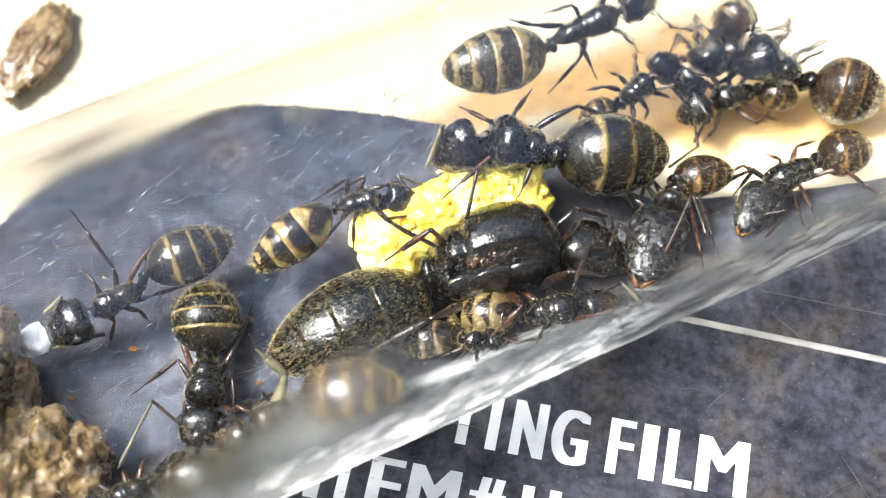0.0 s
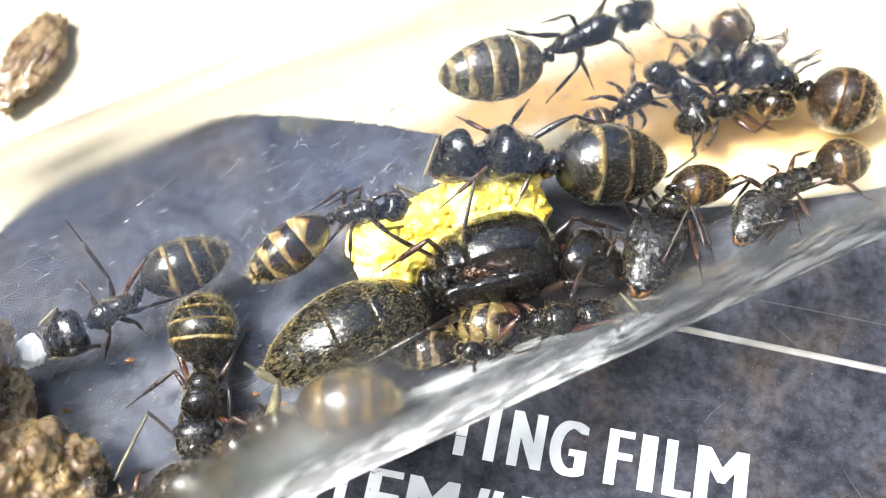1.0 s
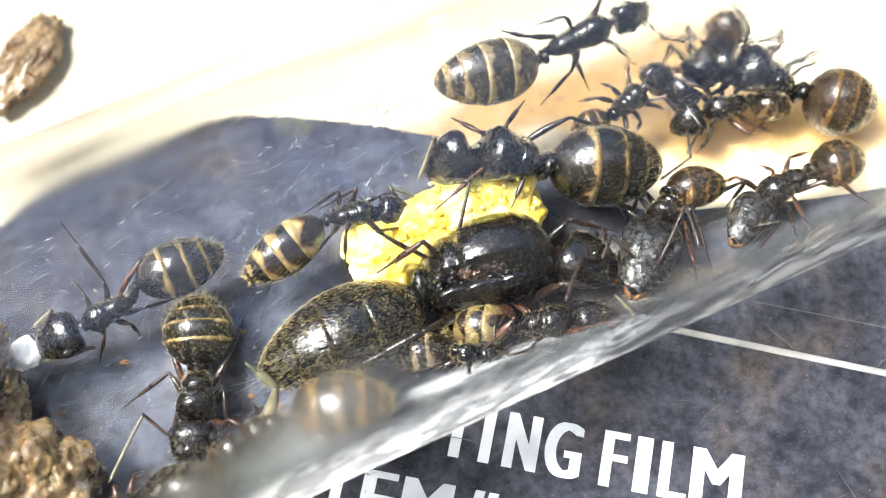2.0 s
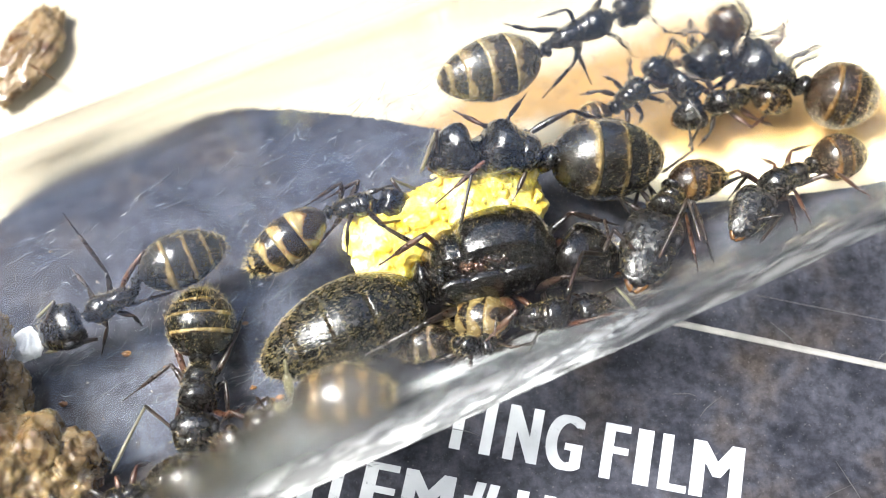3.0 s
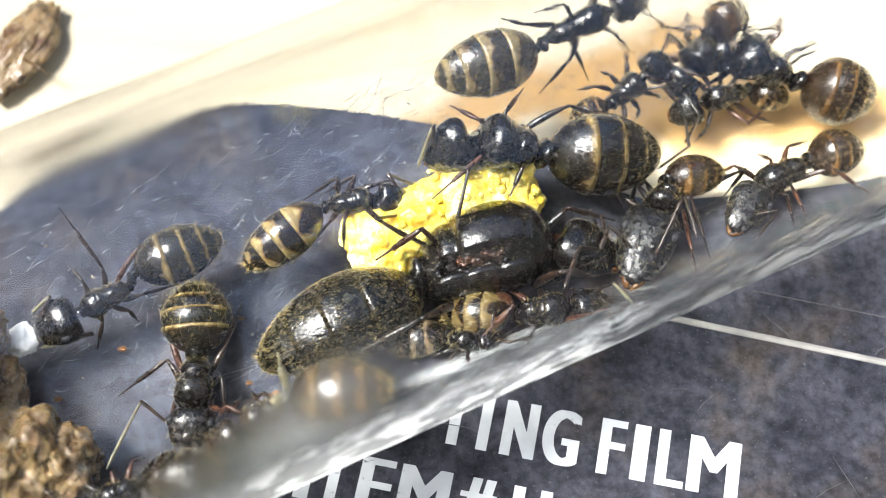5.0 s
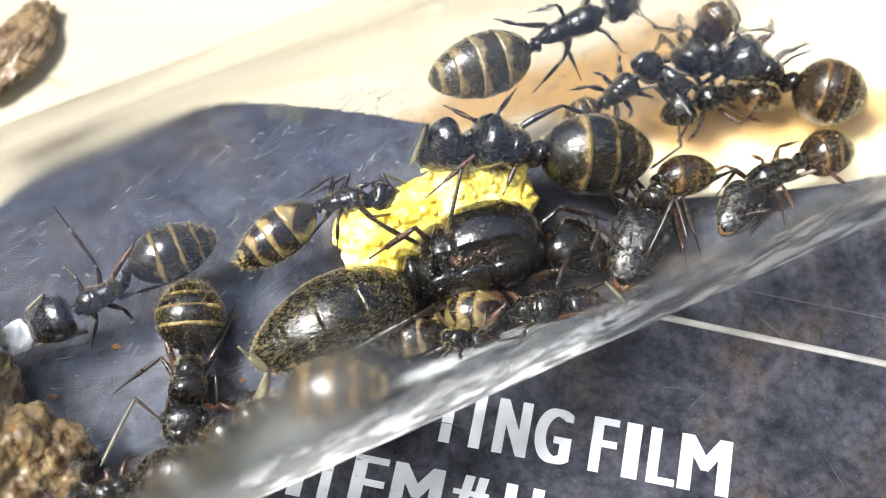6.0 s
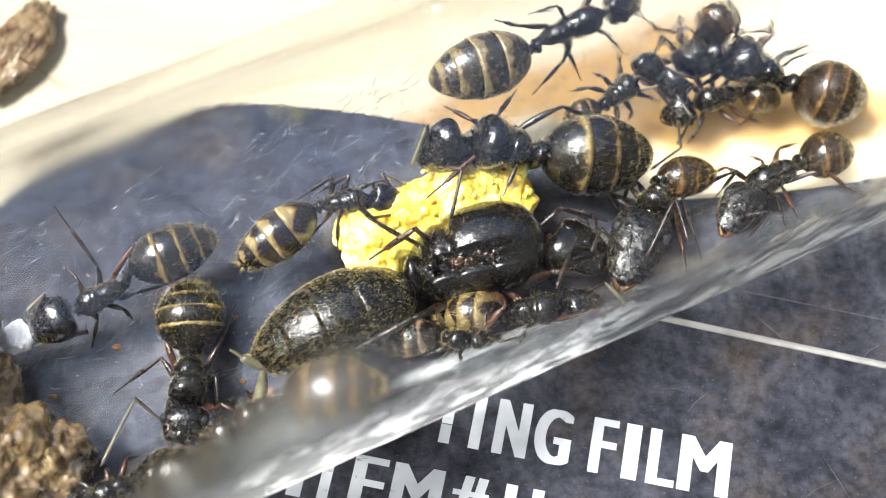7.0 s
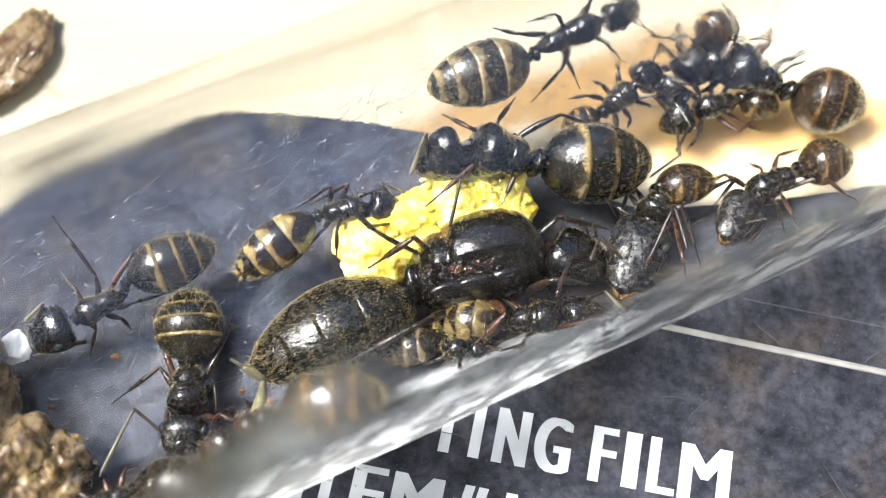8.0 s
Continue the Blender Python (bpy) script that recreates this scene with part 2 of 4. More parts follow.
# ---- mesh helpers ----
def mesh_object(name, bm, material, parent=None, label="", smooth=True, at=None):
    me = bpy.data.meshes.new(name)
    bmesh.ops.scale(bm, vec=(MM, MM, MM), verts=bm.verts)
    bm.to_mesh(me)
    bm.free()
    if smooth:
        me.shade_smooth()
    me.materials.append(material)
    ob = new(name, me)
    if parent:
        ob.parent = parent
    if at is not None:
        ob.matrix_basis = at
    if label:
        ob["label"] = label
    return ob


def part(name, bm, material, parent, label="", at=None, smooth=True):
    return mesh_object(name, bm, material, parent, label, smooth, at)


def loft(bm, rings, sides=16, closed=True, power=2.0, uv=None):
    """A skin over rings of (centre, axis across, axis up), both axes carrying their half sizes. uv: (from, to)
    for the way along; the way round runs 0 at the top to 1 at the bottom."""
    loops = []
    layer = bm.loops.layers.uv.verify() if uv else None
    for c, a, b in rings:
        loop = []
        for i in range(sides):
            w = 2 * math.pi * i / sides
            s, k = math.sin(w), math.cos(w)
            s = math.copysign(abs(s) ** (2 / power), s)
            k = math.copysign(abs(k) ** (2 / power), k)
            loop.append(bm.verts.new(c + a * s + b * k))
        loops.append(loop)
    count = len(loops)
    for j in range(count - 1):
        for i in range(sides):
            i2 = (i + 1) % sides
            f = bm.faces.new((loops[j][i], loops[j][i2], loops[j + 1][i2], loops[j + 1][i]))
            if uv:
                us = [uv[0] + (uv[1] - uv[0]) * q / (count - 1) for q in (j, j, j + 1, j + 1)]
                turns = [1 - abs(1 - 2 * q / sides) for q in (i, i + 1, i + 1, i)]
                for lp, u, v in zip(f.loops, us, turns):
                    lp[layer].uv = (u, v)
    if closed:
        bm.faces.new(list(reversed(loops[0])))
        bm.faces.new(loops[-1])
    return loops


def uneven(bm, amount, size, seed):
    """Small irregular swellings over a skin."""
    bm.normal_update()
    shift = Vector((seed * 1.3, seed * 2.1, seed * 0.7))
    for v in bm.verts:
        v.co += v.normal * amount * noise.fractal(v.co / size + shift, 1.0, 2.0, 3)


def basis(forward, up):
    """Unit axes: forward, left, up."""
    f = Vector(forward).normalized()
    u = Vector(up)
    u = (u - f * u.dot(f)).normalized()
    return f, u.cross(f), u


def stations(start, end, up, profile):
    """Rings from start to end. profile rows: way along 0..1, half width, half height, lift."""
    start, end = Vector(start), Vector(end)
    f, left, u = basis(end - start, up)
    return [(start.lerp(end, t) + u * lift, -left * w, u * h) for t, w, h, lift in profile]


def rod(bm, points, radii, sides=8):
    """A round limb through points."""
    rings = []
    pts = [Vector(p) for p in points]
    for i, p in enumerate(pts):
        d = (pts[min(i + 1, len(pts) - 1)] - pts[max(i - 1, 0)]).normalized()
        a = d.orthogonal().normalized()
        if i and rings:
            prev = rings[-1][1].normalized()
            a = (prev - d * prev.dot(d)).normalized()
        rings.append((p, a * radii[i], d.cross(a) * radii[i]))
    loft(bm, rings, sides)


def curve_points(a, b, c, steps):
    """A soft bow from a over b to c."""
    a, b, c = Vector(a), Vector(b), Vector(c)
    return [a * (1 - t) ** 2 + b * 2 * t * (1 - t) + c * t * t for t in (i / steps for i in range(steps + 1))]


def spine(bm, at, way, length, width):
    """One tapering hair."""
    way = Vector(way).normalized()
    a = way.orthogonal().normalized() * width
    b = way.cross(a)
    at = Vector(at)
    base = [bm.verts.new(at + a), bm.verts.new(at - a * 0.5 + b * 0.87), bm.verts.new(at - a * 0.5 - b * 0.87)]
    tip = bm.verts.new(at + way * length)
    for i in range(3):
        bm.faces.new((base[i], base[(i + 1) % 3], tip))


def into_tube(p, gap):
    """Moves a point to at least gap inside the tube's inner wall."""
    p = Vector(p)
    d = p - MIDDLE
    along = AXIS * d.dot(AXIS)
    out = d - along
    if out.length > INNER_R - gap:
        out *= (INNER_R - gap) / out.length
    return MIDDLE + along + out


def on_wall(p, gap, down):
    """The point of the inner wall that lies below p, in the way of down."""
    p, down = Vector(p), Vector(down)
    d = p - MIDDLE
    d -= AXIS * d.dot(AXIS)
    e = down - AXIS * down.dot(AXIS)
    a, b, c = e.dot(e), d.dot(e), d.dot(d) - (INNER_R - gap) ** 2
    return into_tube(p + down * ((-b + math.sqrt(max(0.0, b * b - a * c))) / a), gap)


# ---- ants ----
HEAD = [(0.0, 0.36, 0.28, -0.02), (0.04, 0.66, 0.50, -0.01), (0.12, 0.90, 0.70, 0.02), (0.26, 1.0, 0.78, 0.04), (0.42, 0.99, 0.77, 0.03),
        (0.6, 0.90, 0.66, -0.02), (0.78, 0.74, 0.50, -0.07), (0.91, 0.58, 0.34, -0.12), (0.97, 0.46, 0.22, -0.15), (1.0, 0.24, 0.1, -0.17)]
WORKER_THORAX = [(0.0, 0.42, 0.4, -0.05), (0.05, 0.7, 0.66, 0.0), (0.15, 0.94, 0.92, 0.08), (0.28, 1.0, 1.04, 0.12), (0.42, 0.93, 1.02, 0.1),
                 (0.52, 0.82, 0.92, 0.04), (0.62, 0.8, 0.94, 0.04), (0.76, 0.76, 0.9, 0.0), (0.9, 0.6, 0.7, -0.1), (1.0, 0.32, 0.38, -0.2)]
QUEEN_THORAX = [(0.0, 0.36, 0.34, -0.1), (0.04, 0.62, 0.6, 0.0), (0.12, 0.84, 0.86, 0.1), (0.24, 0.97, 1.0, 0.16), (0.4, 1.0, 1.05, 0.18),
                (0.56, 0.98, 1.04, 0.16), (0.68, 0.92, 0.97, 0.1), (0.72, 0.86, 0.88, 0.04), (0.8, 0.82, 0.86, 0.03), (0.9, 0.68, 0.72, -0.08),
                (0.97, 0.5, 0.5, -0.18), (1.0, 0.3, 0.3, -0.24)]


def furrow(bm, front, rear, left, up):
    """Presses the rough furrow into both flanks of a queen's thorax, below the smooth shield of her back."""
    way = rear - front
    for v in bm.verts:
        t = (v.co - front).dot(way) / way.length_squared
        d = v.co - front.lerp(rear, t)
        turn = abs(math.degrees(math.atan2(d.dot(left), d.dot(up) - 0.08 * d.length)))
        ends = max(0.0, min(1.0, (t - 0.2) / 0.1)) * max(0.0, min(1.0, (0.93 - t) / 0.06))
        inside = max(0.0, min(1.0, (turn - 47) / 5)) * max(0.0, min(1.0, (84 - turn) / 9))
        seam = max(0.0, 1 - abs(t - 0.71) / 0.025) * (turn < 60) + max(0.0, 1 - abs(t - 0.17 - 0.0012 * turn) / 0.02) * 0.6
        rough = noise.noise(v.co * 5.0) * 0.05
        v.co -= d * (inside * ends * (0.15 + rough) + 0.05 * seam)


def seams(bm, front, rear, up):
    """Presses the cross seams into a worker's thorax: behind the collar shield and before the rear slope."""
    way = rear - front
    for v in bm.verts:
        t = (v.co - front).dot(way) / way.length_squared
        d = v.co - front.lerp(rear, t)
        lean = t + 0.05 * d.dot(up) / max(1e-6, d.length)
        dip = 0.035 * math.exp(-((lean - 0.42) / 0.016) ** 2) + 0.06 * math.exp(-((lean - 0.64) / 0.03) ** 2)
        v.co -= d * dip


def grow(profile, w, h):
    return [(t, a * w, b * h, lift * h) for t, a, b, lift in profile]


def refine(profile, steps):
    """More rows on a smooth line through a profile's rows."""
    ts = [row[0] for row in profile]
    want = np.linspace(0, 1, steps)
    out = []
    for t in want:
        i = max(0, min(len(ts) - 2, int(np.searchsorted(ts, t, side="right")) - 1))
        p0, p1, p2, p3 = (profile[max(0, min(len(ts) - 1, i + k))] for k in (-1, 0, 1, 2))
        f = (t - ts[i]) / (ts[i + 1] - ts[i])
        row = [float(t)]
        for k in (1, 2, 3):
            m1 = (p2[k] - p0[k]) / max(1e-6, p2[0] - p0[0]) * (p2[0] - p1[0])
            m2 = (p3[k] - p1[k]) / max(1e-6, p3[0] - p1[0]) * (p2[0] - p1[0])
            row.append(p1[k] * (2 * f ** 3 - 3 * f * f + 1) + m1 * (f ** 3 - 2 * f * f + f) + p2[k] * (3 * f * f - 2 * f ** 3) + m2 * (f ** 3 - f * f))
        out.append(tuple(row))
    return out


def egg(t):
    """The outline of an abdomen: blunt in front, drawn out behind."""
    return max(0.0, math.sin(math.pi * t ** 0.86)) ** 0.54 if t < 1 else 0.0


def abdomen(owner, base, rng, kind, front, tip, width, up):
    """The abdomen: an inner body with overlapping plates and hairs. Its origin lies at the waist, x towards the tip."""
    front, tip = Vector(front), Vector(tip)
    f, left, u = basis(tip - front, up)
    at = Matrix.Translation((front - base) * MM) @ Matrix((f, left, u)).transposed().to_4x4()
    length, half = (tip - front).length, width / 2
    flat, queen = 0.92, kind == "queen"
    x, y, z = Vector((1, 0, 0)), Vector((0, 1, 0)), Vector((0, 0, 1))

    def ring(t, swell):
        r = max(0.015, egg(t)) * half * swell
        return (x * (t * length) + z * (0.1 * half * math.sin(math.pi * t)), -y * r, z * r * flat)

    bm = bmesh.new()
    loft(bm, [ring(t, 0.95) for t in np.linspace(0.004, 0.996, 18)], 20)
    body = part("gaster", bm, M["shell_" + kind], owner, at=at)
    edges = [0.0, 0.33, 0.57, 0.77, 0.91, 0.995]
    for k in range(5):
        a, b = edges[k], edges[k + 1] + (0.02 if k < 4 else 0)
        bm = bmesh.new()
        ts = np.linspace(max(0.004, a), b, 9)
        loft(bm, [ring(t, 0.985 + 0.035 * (t - a) / (b - a)) for t in ts], 28, closed=False, uv=(0, 1))
        e = bm.verts[:]
        inner_ring = [bm.verts.new(Vector((v.co.x - 0.015 * length, v.co.y * 0.95, v.co.z * 0.95))) for v in e[-28:]]
        for i in range(28):
            bm.faces.new((e[-28 + i], e[-28 + (i + 1) % 28], inner_ring[(i + 1) % 28], inner_ring[i]))
        part("tergite", bm, M["shell_" + kind], body)
    bm = bmesh.new()
    # short flat-lying hairs in drifts, then long stiff ones at the plates' rear edges and the tip
    shift = Vector((rng.random() * 9, 0, 0))
    for _ in range(5200 if queen else int(320 * width)):
        t, w = rng.uniform(0.06, 0.97), rng.uniform(-2.0, 2.0)
        c, a, b = ring(t, 1.022)
        out = a * math.sin(w) + b * math.cos(w)
        if noise.noise((c + out) * 1.6 + shift) < (-0.12 if queen else -0.05) + rng.uniform(-0.7, 0.7):
            continue
        spine(bm, c + out * 0.996, x * 3.0 + out.normalized() * 0.35 + y * rng.uniform(-0.5, 0.5), rng.uniform(0.06, 0.14), 0.0076 if queen else 0.006)
    for _ in range(300 if queen else int(75 * width)):
        t = edges[rng.randrange(1, 6)] - abs(rng.gauss(0, 0.02)) if rng.random() < 0.45 else 1 - rng.random() ** 1.5 * 0.6
        t = min(0.985, t)
        w = rng.uniform(-2.3, 2.3)
        c, a, b = ring(t, 1.0)
        out = (a * math.sin(w) + b * math.cos(w))
        spine(bm, c + out * 0.98, out.normalized() + x * rng.uniform(0.6, 2.4), rng.uniform(0.14, 0.36), 0.008)
    tagged(part("hairs", bm, M["hair"], body, "stiff golden hairs"), kind="stuff")
    return body


def limb(owner, base, rng, hip, knee, foot, thick, tone, name="leg"):
    """A leg: thigh with hip, shin, and a jointed foot. Its origin lies at the hip."""
    hip, knee, foot = Vector(hip), Vector(knee), Vector(foot)
    low = knee.lerp(foot, 0.62)
    bm = bmesh.new()
    ts = np.linspace(0, 1, 9)
    bend = (knee - hip).cross(foot - knee)
    bow = bend.normalized().cross((knee - hip).normalized()) * 0.06 * (knee - hip).length if bend.length > 1e-5 else Vector()
    rod(bm, [hip.lerp(knee, t) - bow * math.sin(math.pi * t) - hip for t in ts],
        [thick * (0.62 + 0.55 * math.sin(math.pi * min(1, t * 1.15)) ** 0.8) for t in ts])
    top = part(name, bm, M[tone], owner, at=Matrix.Translation((hip - base) * MM))
    bm = bmesh.new()
    rod(bm, [knee.lerp(low, t) - hip for t in ts], [thick * (0.5 + 0.28 * math.sin(math.pi * t) + 0.12 * t) for t in ts])
    d = (low - knee).normalized()
    e = d.orthogonal().normalized()
    for _ in range(18):
        w = rng.uniform(0, 6.3)
        side = e * math.cos(w) + d.cross(e) * math.sin(w) + d * 0.9
        spine(bm, knee.lerp(low, rng.uniform(0.1, 1)) - hip, side, 0.17, 0.009)
    part("tibia", bm, M[tone], top)
    bm = bmesh.new()
    pts, radii = [], []
    for i in range(11):
        t = i / 10
        pts.append(low.lerp(foot, t) - hip)
        radii.append(thick * (0.42 - 0.16 * t) * (1.0 if i % 2 else 0.72))
    rod(bm, pts, radii, 7)
    part("tarsus", bm, M[tone], top)
    return top


def feeler(head, at, base, root, elbow, tip, thick, tone):
    """An elbowed antenna, in the space of its head."""
    back = at.inverted()

    def local(p):
        return back @ ((Vector(p) - base) * MM) / MM

    root, elbow, tip = local(root), local(elbow), local(tip)
    bm = bmesh.new()
    ts = np.linspace(0, 1, 7)
    rod(bm, [root.lerp(elbow, t) for t in ts], [thick * (0.7 + 0.45 * t) for t in ts])
    scape = part("antenna", bm, M["leg"], head)
    bm = bmesh.new()
    mid = elbow.lerp(tip, 0.5) + Vector((0, 0, 0.05)) * (tip - elbow).length
    pts, radii = [], []
    for i, p in enumerate(curve_points(elbow, mid, tip, 22)):
        pts.append(p)
        radii.append(thick * (0.85 if i % 2 else 1.12) * (0.8 + 0.35 * i / 22 if i < 21 else 0.5))
    rod(bm, pts, radii, 8)
    part("funiculus", bm, M[tone], scape)
    return scape


def ant(name, kind, label, head, thorax, gaster, up, legs, feelers, dull=False):
    """An ant of head, thorax, waist node, abdomen, six legs and two antennae. Each body part is given by its
    front and rear point and its width; legs by knee and foot. Returns the parts that can move, by name."""
    rng = random.Random(label)
    queen = kind == "queen"
    shell = M["queen"] if queen else M["brown" if kind == "amber" else "worker"]
    tf, tb, tw = Vector(thorax[0]), Vector(thorax[1]), thorax[2]
    base = on_wall((tf + tb) / 2, 0.0, -Vector(up))
    owner = tagged(new(name), label, "ant", "ants in the tube")
    owner.matrix_basis = Matrix.Translation(base * MM)
    f, left, u = basis(tf - tb, up)

    # thorax
    bm = bmesh.new()
    profile = refine(QUEEN_THORAX if queen else WORKER_THORAX, 26)
    fine = refine(QUEEN_THORAX, 56) if queen else refine(WORKER_THORAX, 64)
    loft(bm, [(c - base, a, b) for c, a, b in stations(tf, tb, u, grow(fine, tw / 2, tw / 2 * (0.98 if queen else 1.05)))], 72 if queen else 32, power=2.15)
    if queen:
        furrow(bm, tf - base, tb - base, left, u)
    else:
        seams(bm, tf - base, tb - base, u)
    uneven(bm, tw * (0.008 if queen else 0.014), tw * 0.22, rng.random() * 9)
    trunk = part("thorax", bm, shell, owner)
    size = (tf - tb).length
    if queen:
        for s in (1, -1):
            # wing stubs and the rough, glossy plates of the flank round them
            for t, r, turn, red in ((0.36, 0.22, 58, 0), (0.44, 0.34, 62, 1), (0.50, 0.2, 53, 0), (0.54, 0.26, 57, 1), (0.59, 0.3, 68, 1), (0.66, 0.2, 55, 0), (0.68, 0.34, 63, 1),
                                    (0.76, 0.22, 57, 0), (0.78, 0.28, 67, 0), (0.85, 0.24, 60, 0), (0.40, 0.24, 72, 0), (0.52, 0.25, 76, 0), (0.66, 0.24, 78, 0), (0.74, 0.22, 76, 0), (0.88, 0.2, 70, 0)):
                bm = bmesh.new()
                out = left * s * math.sin(radians(turn)) + u * math.cos(radians(turn))
                low = out.cross(f)
                c = tf.lerp(tb, t) + u * tw * 0.06 + out * tw * 0.40 - base
                loft(bm, [(c + out * d, f * r * q, low * r * 0.6 * q) for d, q in ((-0.2, 1.0), (-0.02, 1.06), (0.06, 1.0), (0.13, 0.85), (0.17, 0.62), (0.15, 0.42), (0.19, 0.2))], 22)
                uneven(bm, 0.13, 0.12, t * 9 + turn)
                part("wing_scar", bm, M["scar"] if red else shell, trunk, "rough reddish wing stub" if red else "")
            # side plates below, and the hip joints
            for t, turn, long, wide in ((0.34, 98, 0.16, 0.19), (0.55, 102, 0.2, 0.22), (0.76, 100, 0.15, 0.18)):
                bm = bmesh.new()
                out = left * s * math.sin(radians(turn)) + u * math.cos(radians(turn))
                low = out.cross(f)
                c = tf.lerp(tb, t) + u * tw * 0.06 - base
                loft(bm, [(c + out * tw * d, f * size * long * q, low * tw * wide * q) for d, q in ((0.30, 0.9), (0.43, 1.0), (0.475, 0.93), (0.495, 0.75), (0.505, 0.4))], 24, power=2.6)
                uneven(bm, 0.05, 0.3, t * 7)
                part("side_plate", bm, shell, trunk)
        bm = bmesh.new()
        loft(bm, [(c - base, a, b) for c, a, b in stations(tf.lerp(tb, 0.7) + u * tw * 0.34, tf.lerp(tb, 0.86) + u * tw * 0.3, u,
             [(0, 0.1 * tw, 0.04 * tw, 0), (0.2, 0.2 * tw, 0.09 * tw, 0), (0.5, 0.24 * tw, 0.12 * tw, 0), (0.85, 0.17 * tw, 0.09 * tw, 0), (1, 0.06 * tw, 0.03 * tw, 0)])], 16)
        part("scutellum", bm, shell, trunk)
    else:
        for t, r in ((0.42, 0.1), (0.62, 0.09)):
            bm = bmesh.new()
            for s in (1, -1):
                c = tf.lerp(tb, t) + left * s * tw * 0.40 + u * tw * 0.12 - base
                loft(bm, [(c + left * s * d, f * r * q, u * r * q) for d, q in ((-0.04, 1.0), (0.02, 1.0), (0.05, 0.5))], 8)
            part("spiracle", bm, shell, trunk)
    bm = bmesh.new()
    for _ in range(int(130 * tw)):
        t, w = rng.uniform(0.03, 0.97), rng.uniform(-1.7, 1.7)
        row = profile[int(t * 25)]
        c = tf.lerp(tb, t) + u * row[3] * tw / 2 - base
        out = left * math.sin(w) * row[1] + u * math.cos(w) * row[2]
        spine(bm, c + out * tw / 2 * 0.97, out + f * rng.uniform(-0.5, 0.4), rng.uniform(0.06, 0.2), 0.008)
    tagged(part("hairs", bm, M["hair"], trunk, "sparse golden hairs"), kind="stuff")

    # waist node
    gf = Vector(gaster[0])
    bm = bmesh.new()
    w = tw * (0.2 if queen else 0.26)
    rear = tb - u * tw * 0.12
    mid = rear.lerp(gf, 0.5)
    rod(bm, [rear.lerp(gf, t) - base for t in (-0.15, 0.2, 0.5, 0.8, 1.15)], [w * 0.7, w * 0.62, w * 0.7, w * 0.6, w * 0.55], 10)
    stalk = part("waist", bm, shell, owner)
    bm = bmesh.new()
    loft(bm, [(mid + u * d * w - base, left * w * q, f * w * 0.5 * q) for d, q in ((-0.6, 0.8), (0.3, 1.15), (1.1, 1.0), (1.6, 0.6), (1.8, 0.2))], 12)
    part("petiole", bm, shell, stalk)

    belly = abdomen(owner, base, rng, kind, gaster[0], gaster[1], gaster[2], u)

    # head
    ho, hm, hw = Vector(head[0]), Vector(head[1]), head[2]
    hf, hl, hu = basis(hm - ho, u)
    at = Matrix.Translation((ho - base) * MM) @ Matrix((hf, hl, hu)).transposed().to_4x4()
    long = (hm - ho).length
    x, y, z = Vector((1, 0, 0)), Vector((0, 1, 0)), Vector((0, 0, 1))
    bm = bmesh.new()
    loft(bm, [(x * t * long + z * lift, -y * a, z * b) for t, a, b, lift in grow(refine(HEAD, 28), hw / 2, hw / 2)], 30, power=2.2)
    for v in bm.verts:
        # the hind edge is drawn in between its two lobes
        v.co.x += 0.10 * long * math.exp(-(v.co.y / (0.22 * hw)) ** 2) * max(0.0, 1 - v.co.x / (0.2 * long))
    uneven(bm, hw * 0.012, hw * 0.2, rng.random() * 9)
    skull = part("head", bm, M["dull"] if dull else shell, owner, "dull finely wrinkled head" if dull else "", at=at)
    bm = bmesh.new()
    loft(bm, [(Vector((t * long, 0, h * hw)), -y * w * hw, z * 0.07 * hw) for t, w, h in ((0.7, 0.06, 0.20), (0.76, 0.16, 0.17), (0.86, 0.2, 0.08), (0.97, 0.17, -0.03), (1.02, 0.12, -0.08))], 12)
    part("clypeus", bm, shell, skull)
    for s in (1, -1):
        bm = bmesh.new()
        rod(bm, [(0.52 * long, s * 0.10 * hw, 0.31 * hw), (0.62 * long, s * 0.13 * hw, 0.29 * hw), (0.72 * long, s * 0.12 * hw, 0.23 * hw)], [0.02 * hw, 0.04 * hw, 0.025 * hw], 7)
        part("frontal_ridge", bm, shell, skull)
    bm = bmesh.new()
    rod(bm, [ho - base - hf * 0.02 * long, ho.lerp(tf, 0.5) - base, tf - f * 0.1 * size - base], [hw * 0.16, hw * 0.13, hw * 0.18], 10)
    part("neck", bm, M["red_leg"] if queen else shell, owner)
    for s in (1, -1):
        bm = bmesh.new()
        c = Vector((0.4 * long, s * hw * 0.41, hw * 0.20))
        bmesh.ops.create_uvsphere(bm, u_segments=14, v_segments=10, radius=1)
        bmesh.ops.scale(bm, vec=(hw * 0.13, hw * 0.10, hw * 0.12), verts=bm.verts)
        bmesh.ops.translate(bm, vec=c, verts=bm.verts)
        part("eye", bm, M["eye"], skull, "beady dark eye")
        bm = bmesh.new()
        pts = curve_points((0.88 * long, s * hw * 0.15, -hw * 0.09), (1.0 * long, s * hw * 0.15, -hw * 0.12), (1.07 * long, s * hw * 0.03, -hw * 0.17), 6)
        rings = []
        for i, p in enumerate(pts):
            r = hw * 0.125 * (1 - 0.6 * i / 6)
            rings.append((p, Vector((0.3, s, 0)).normalized() * r * 0.8, z * r * 0.9))
        loft(bm, rings, 8)
        part("mandible", bm, M["jaw"], skull, "golden brown jaw")
        root = ho + hf * long * 0.72 + hl * s * hw * 0.2 + hu * hw * 0.24
        side = "L" if s > 0 else "R"
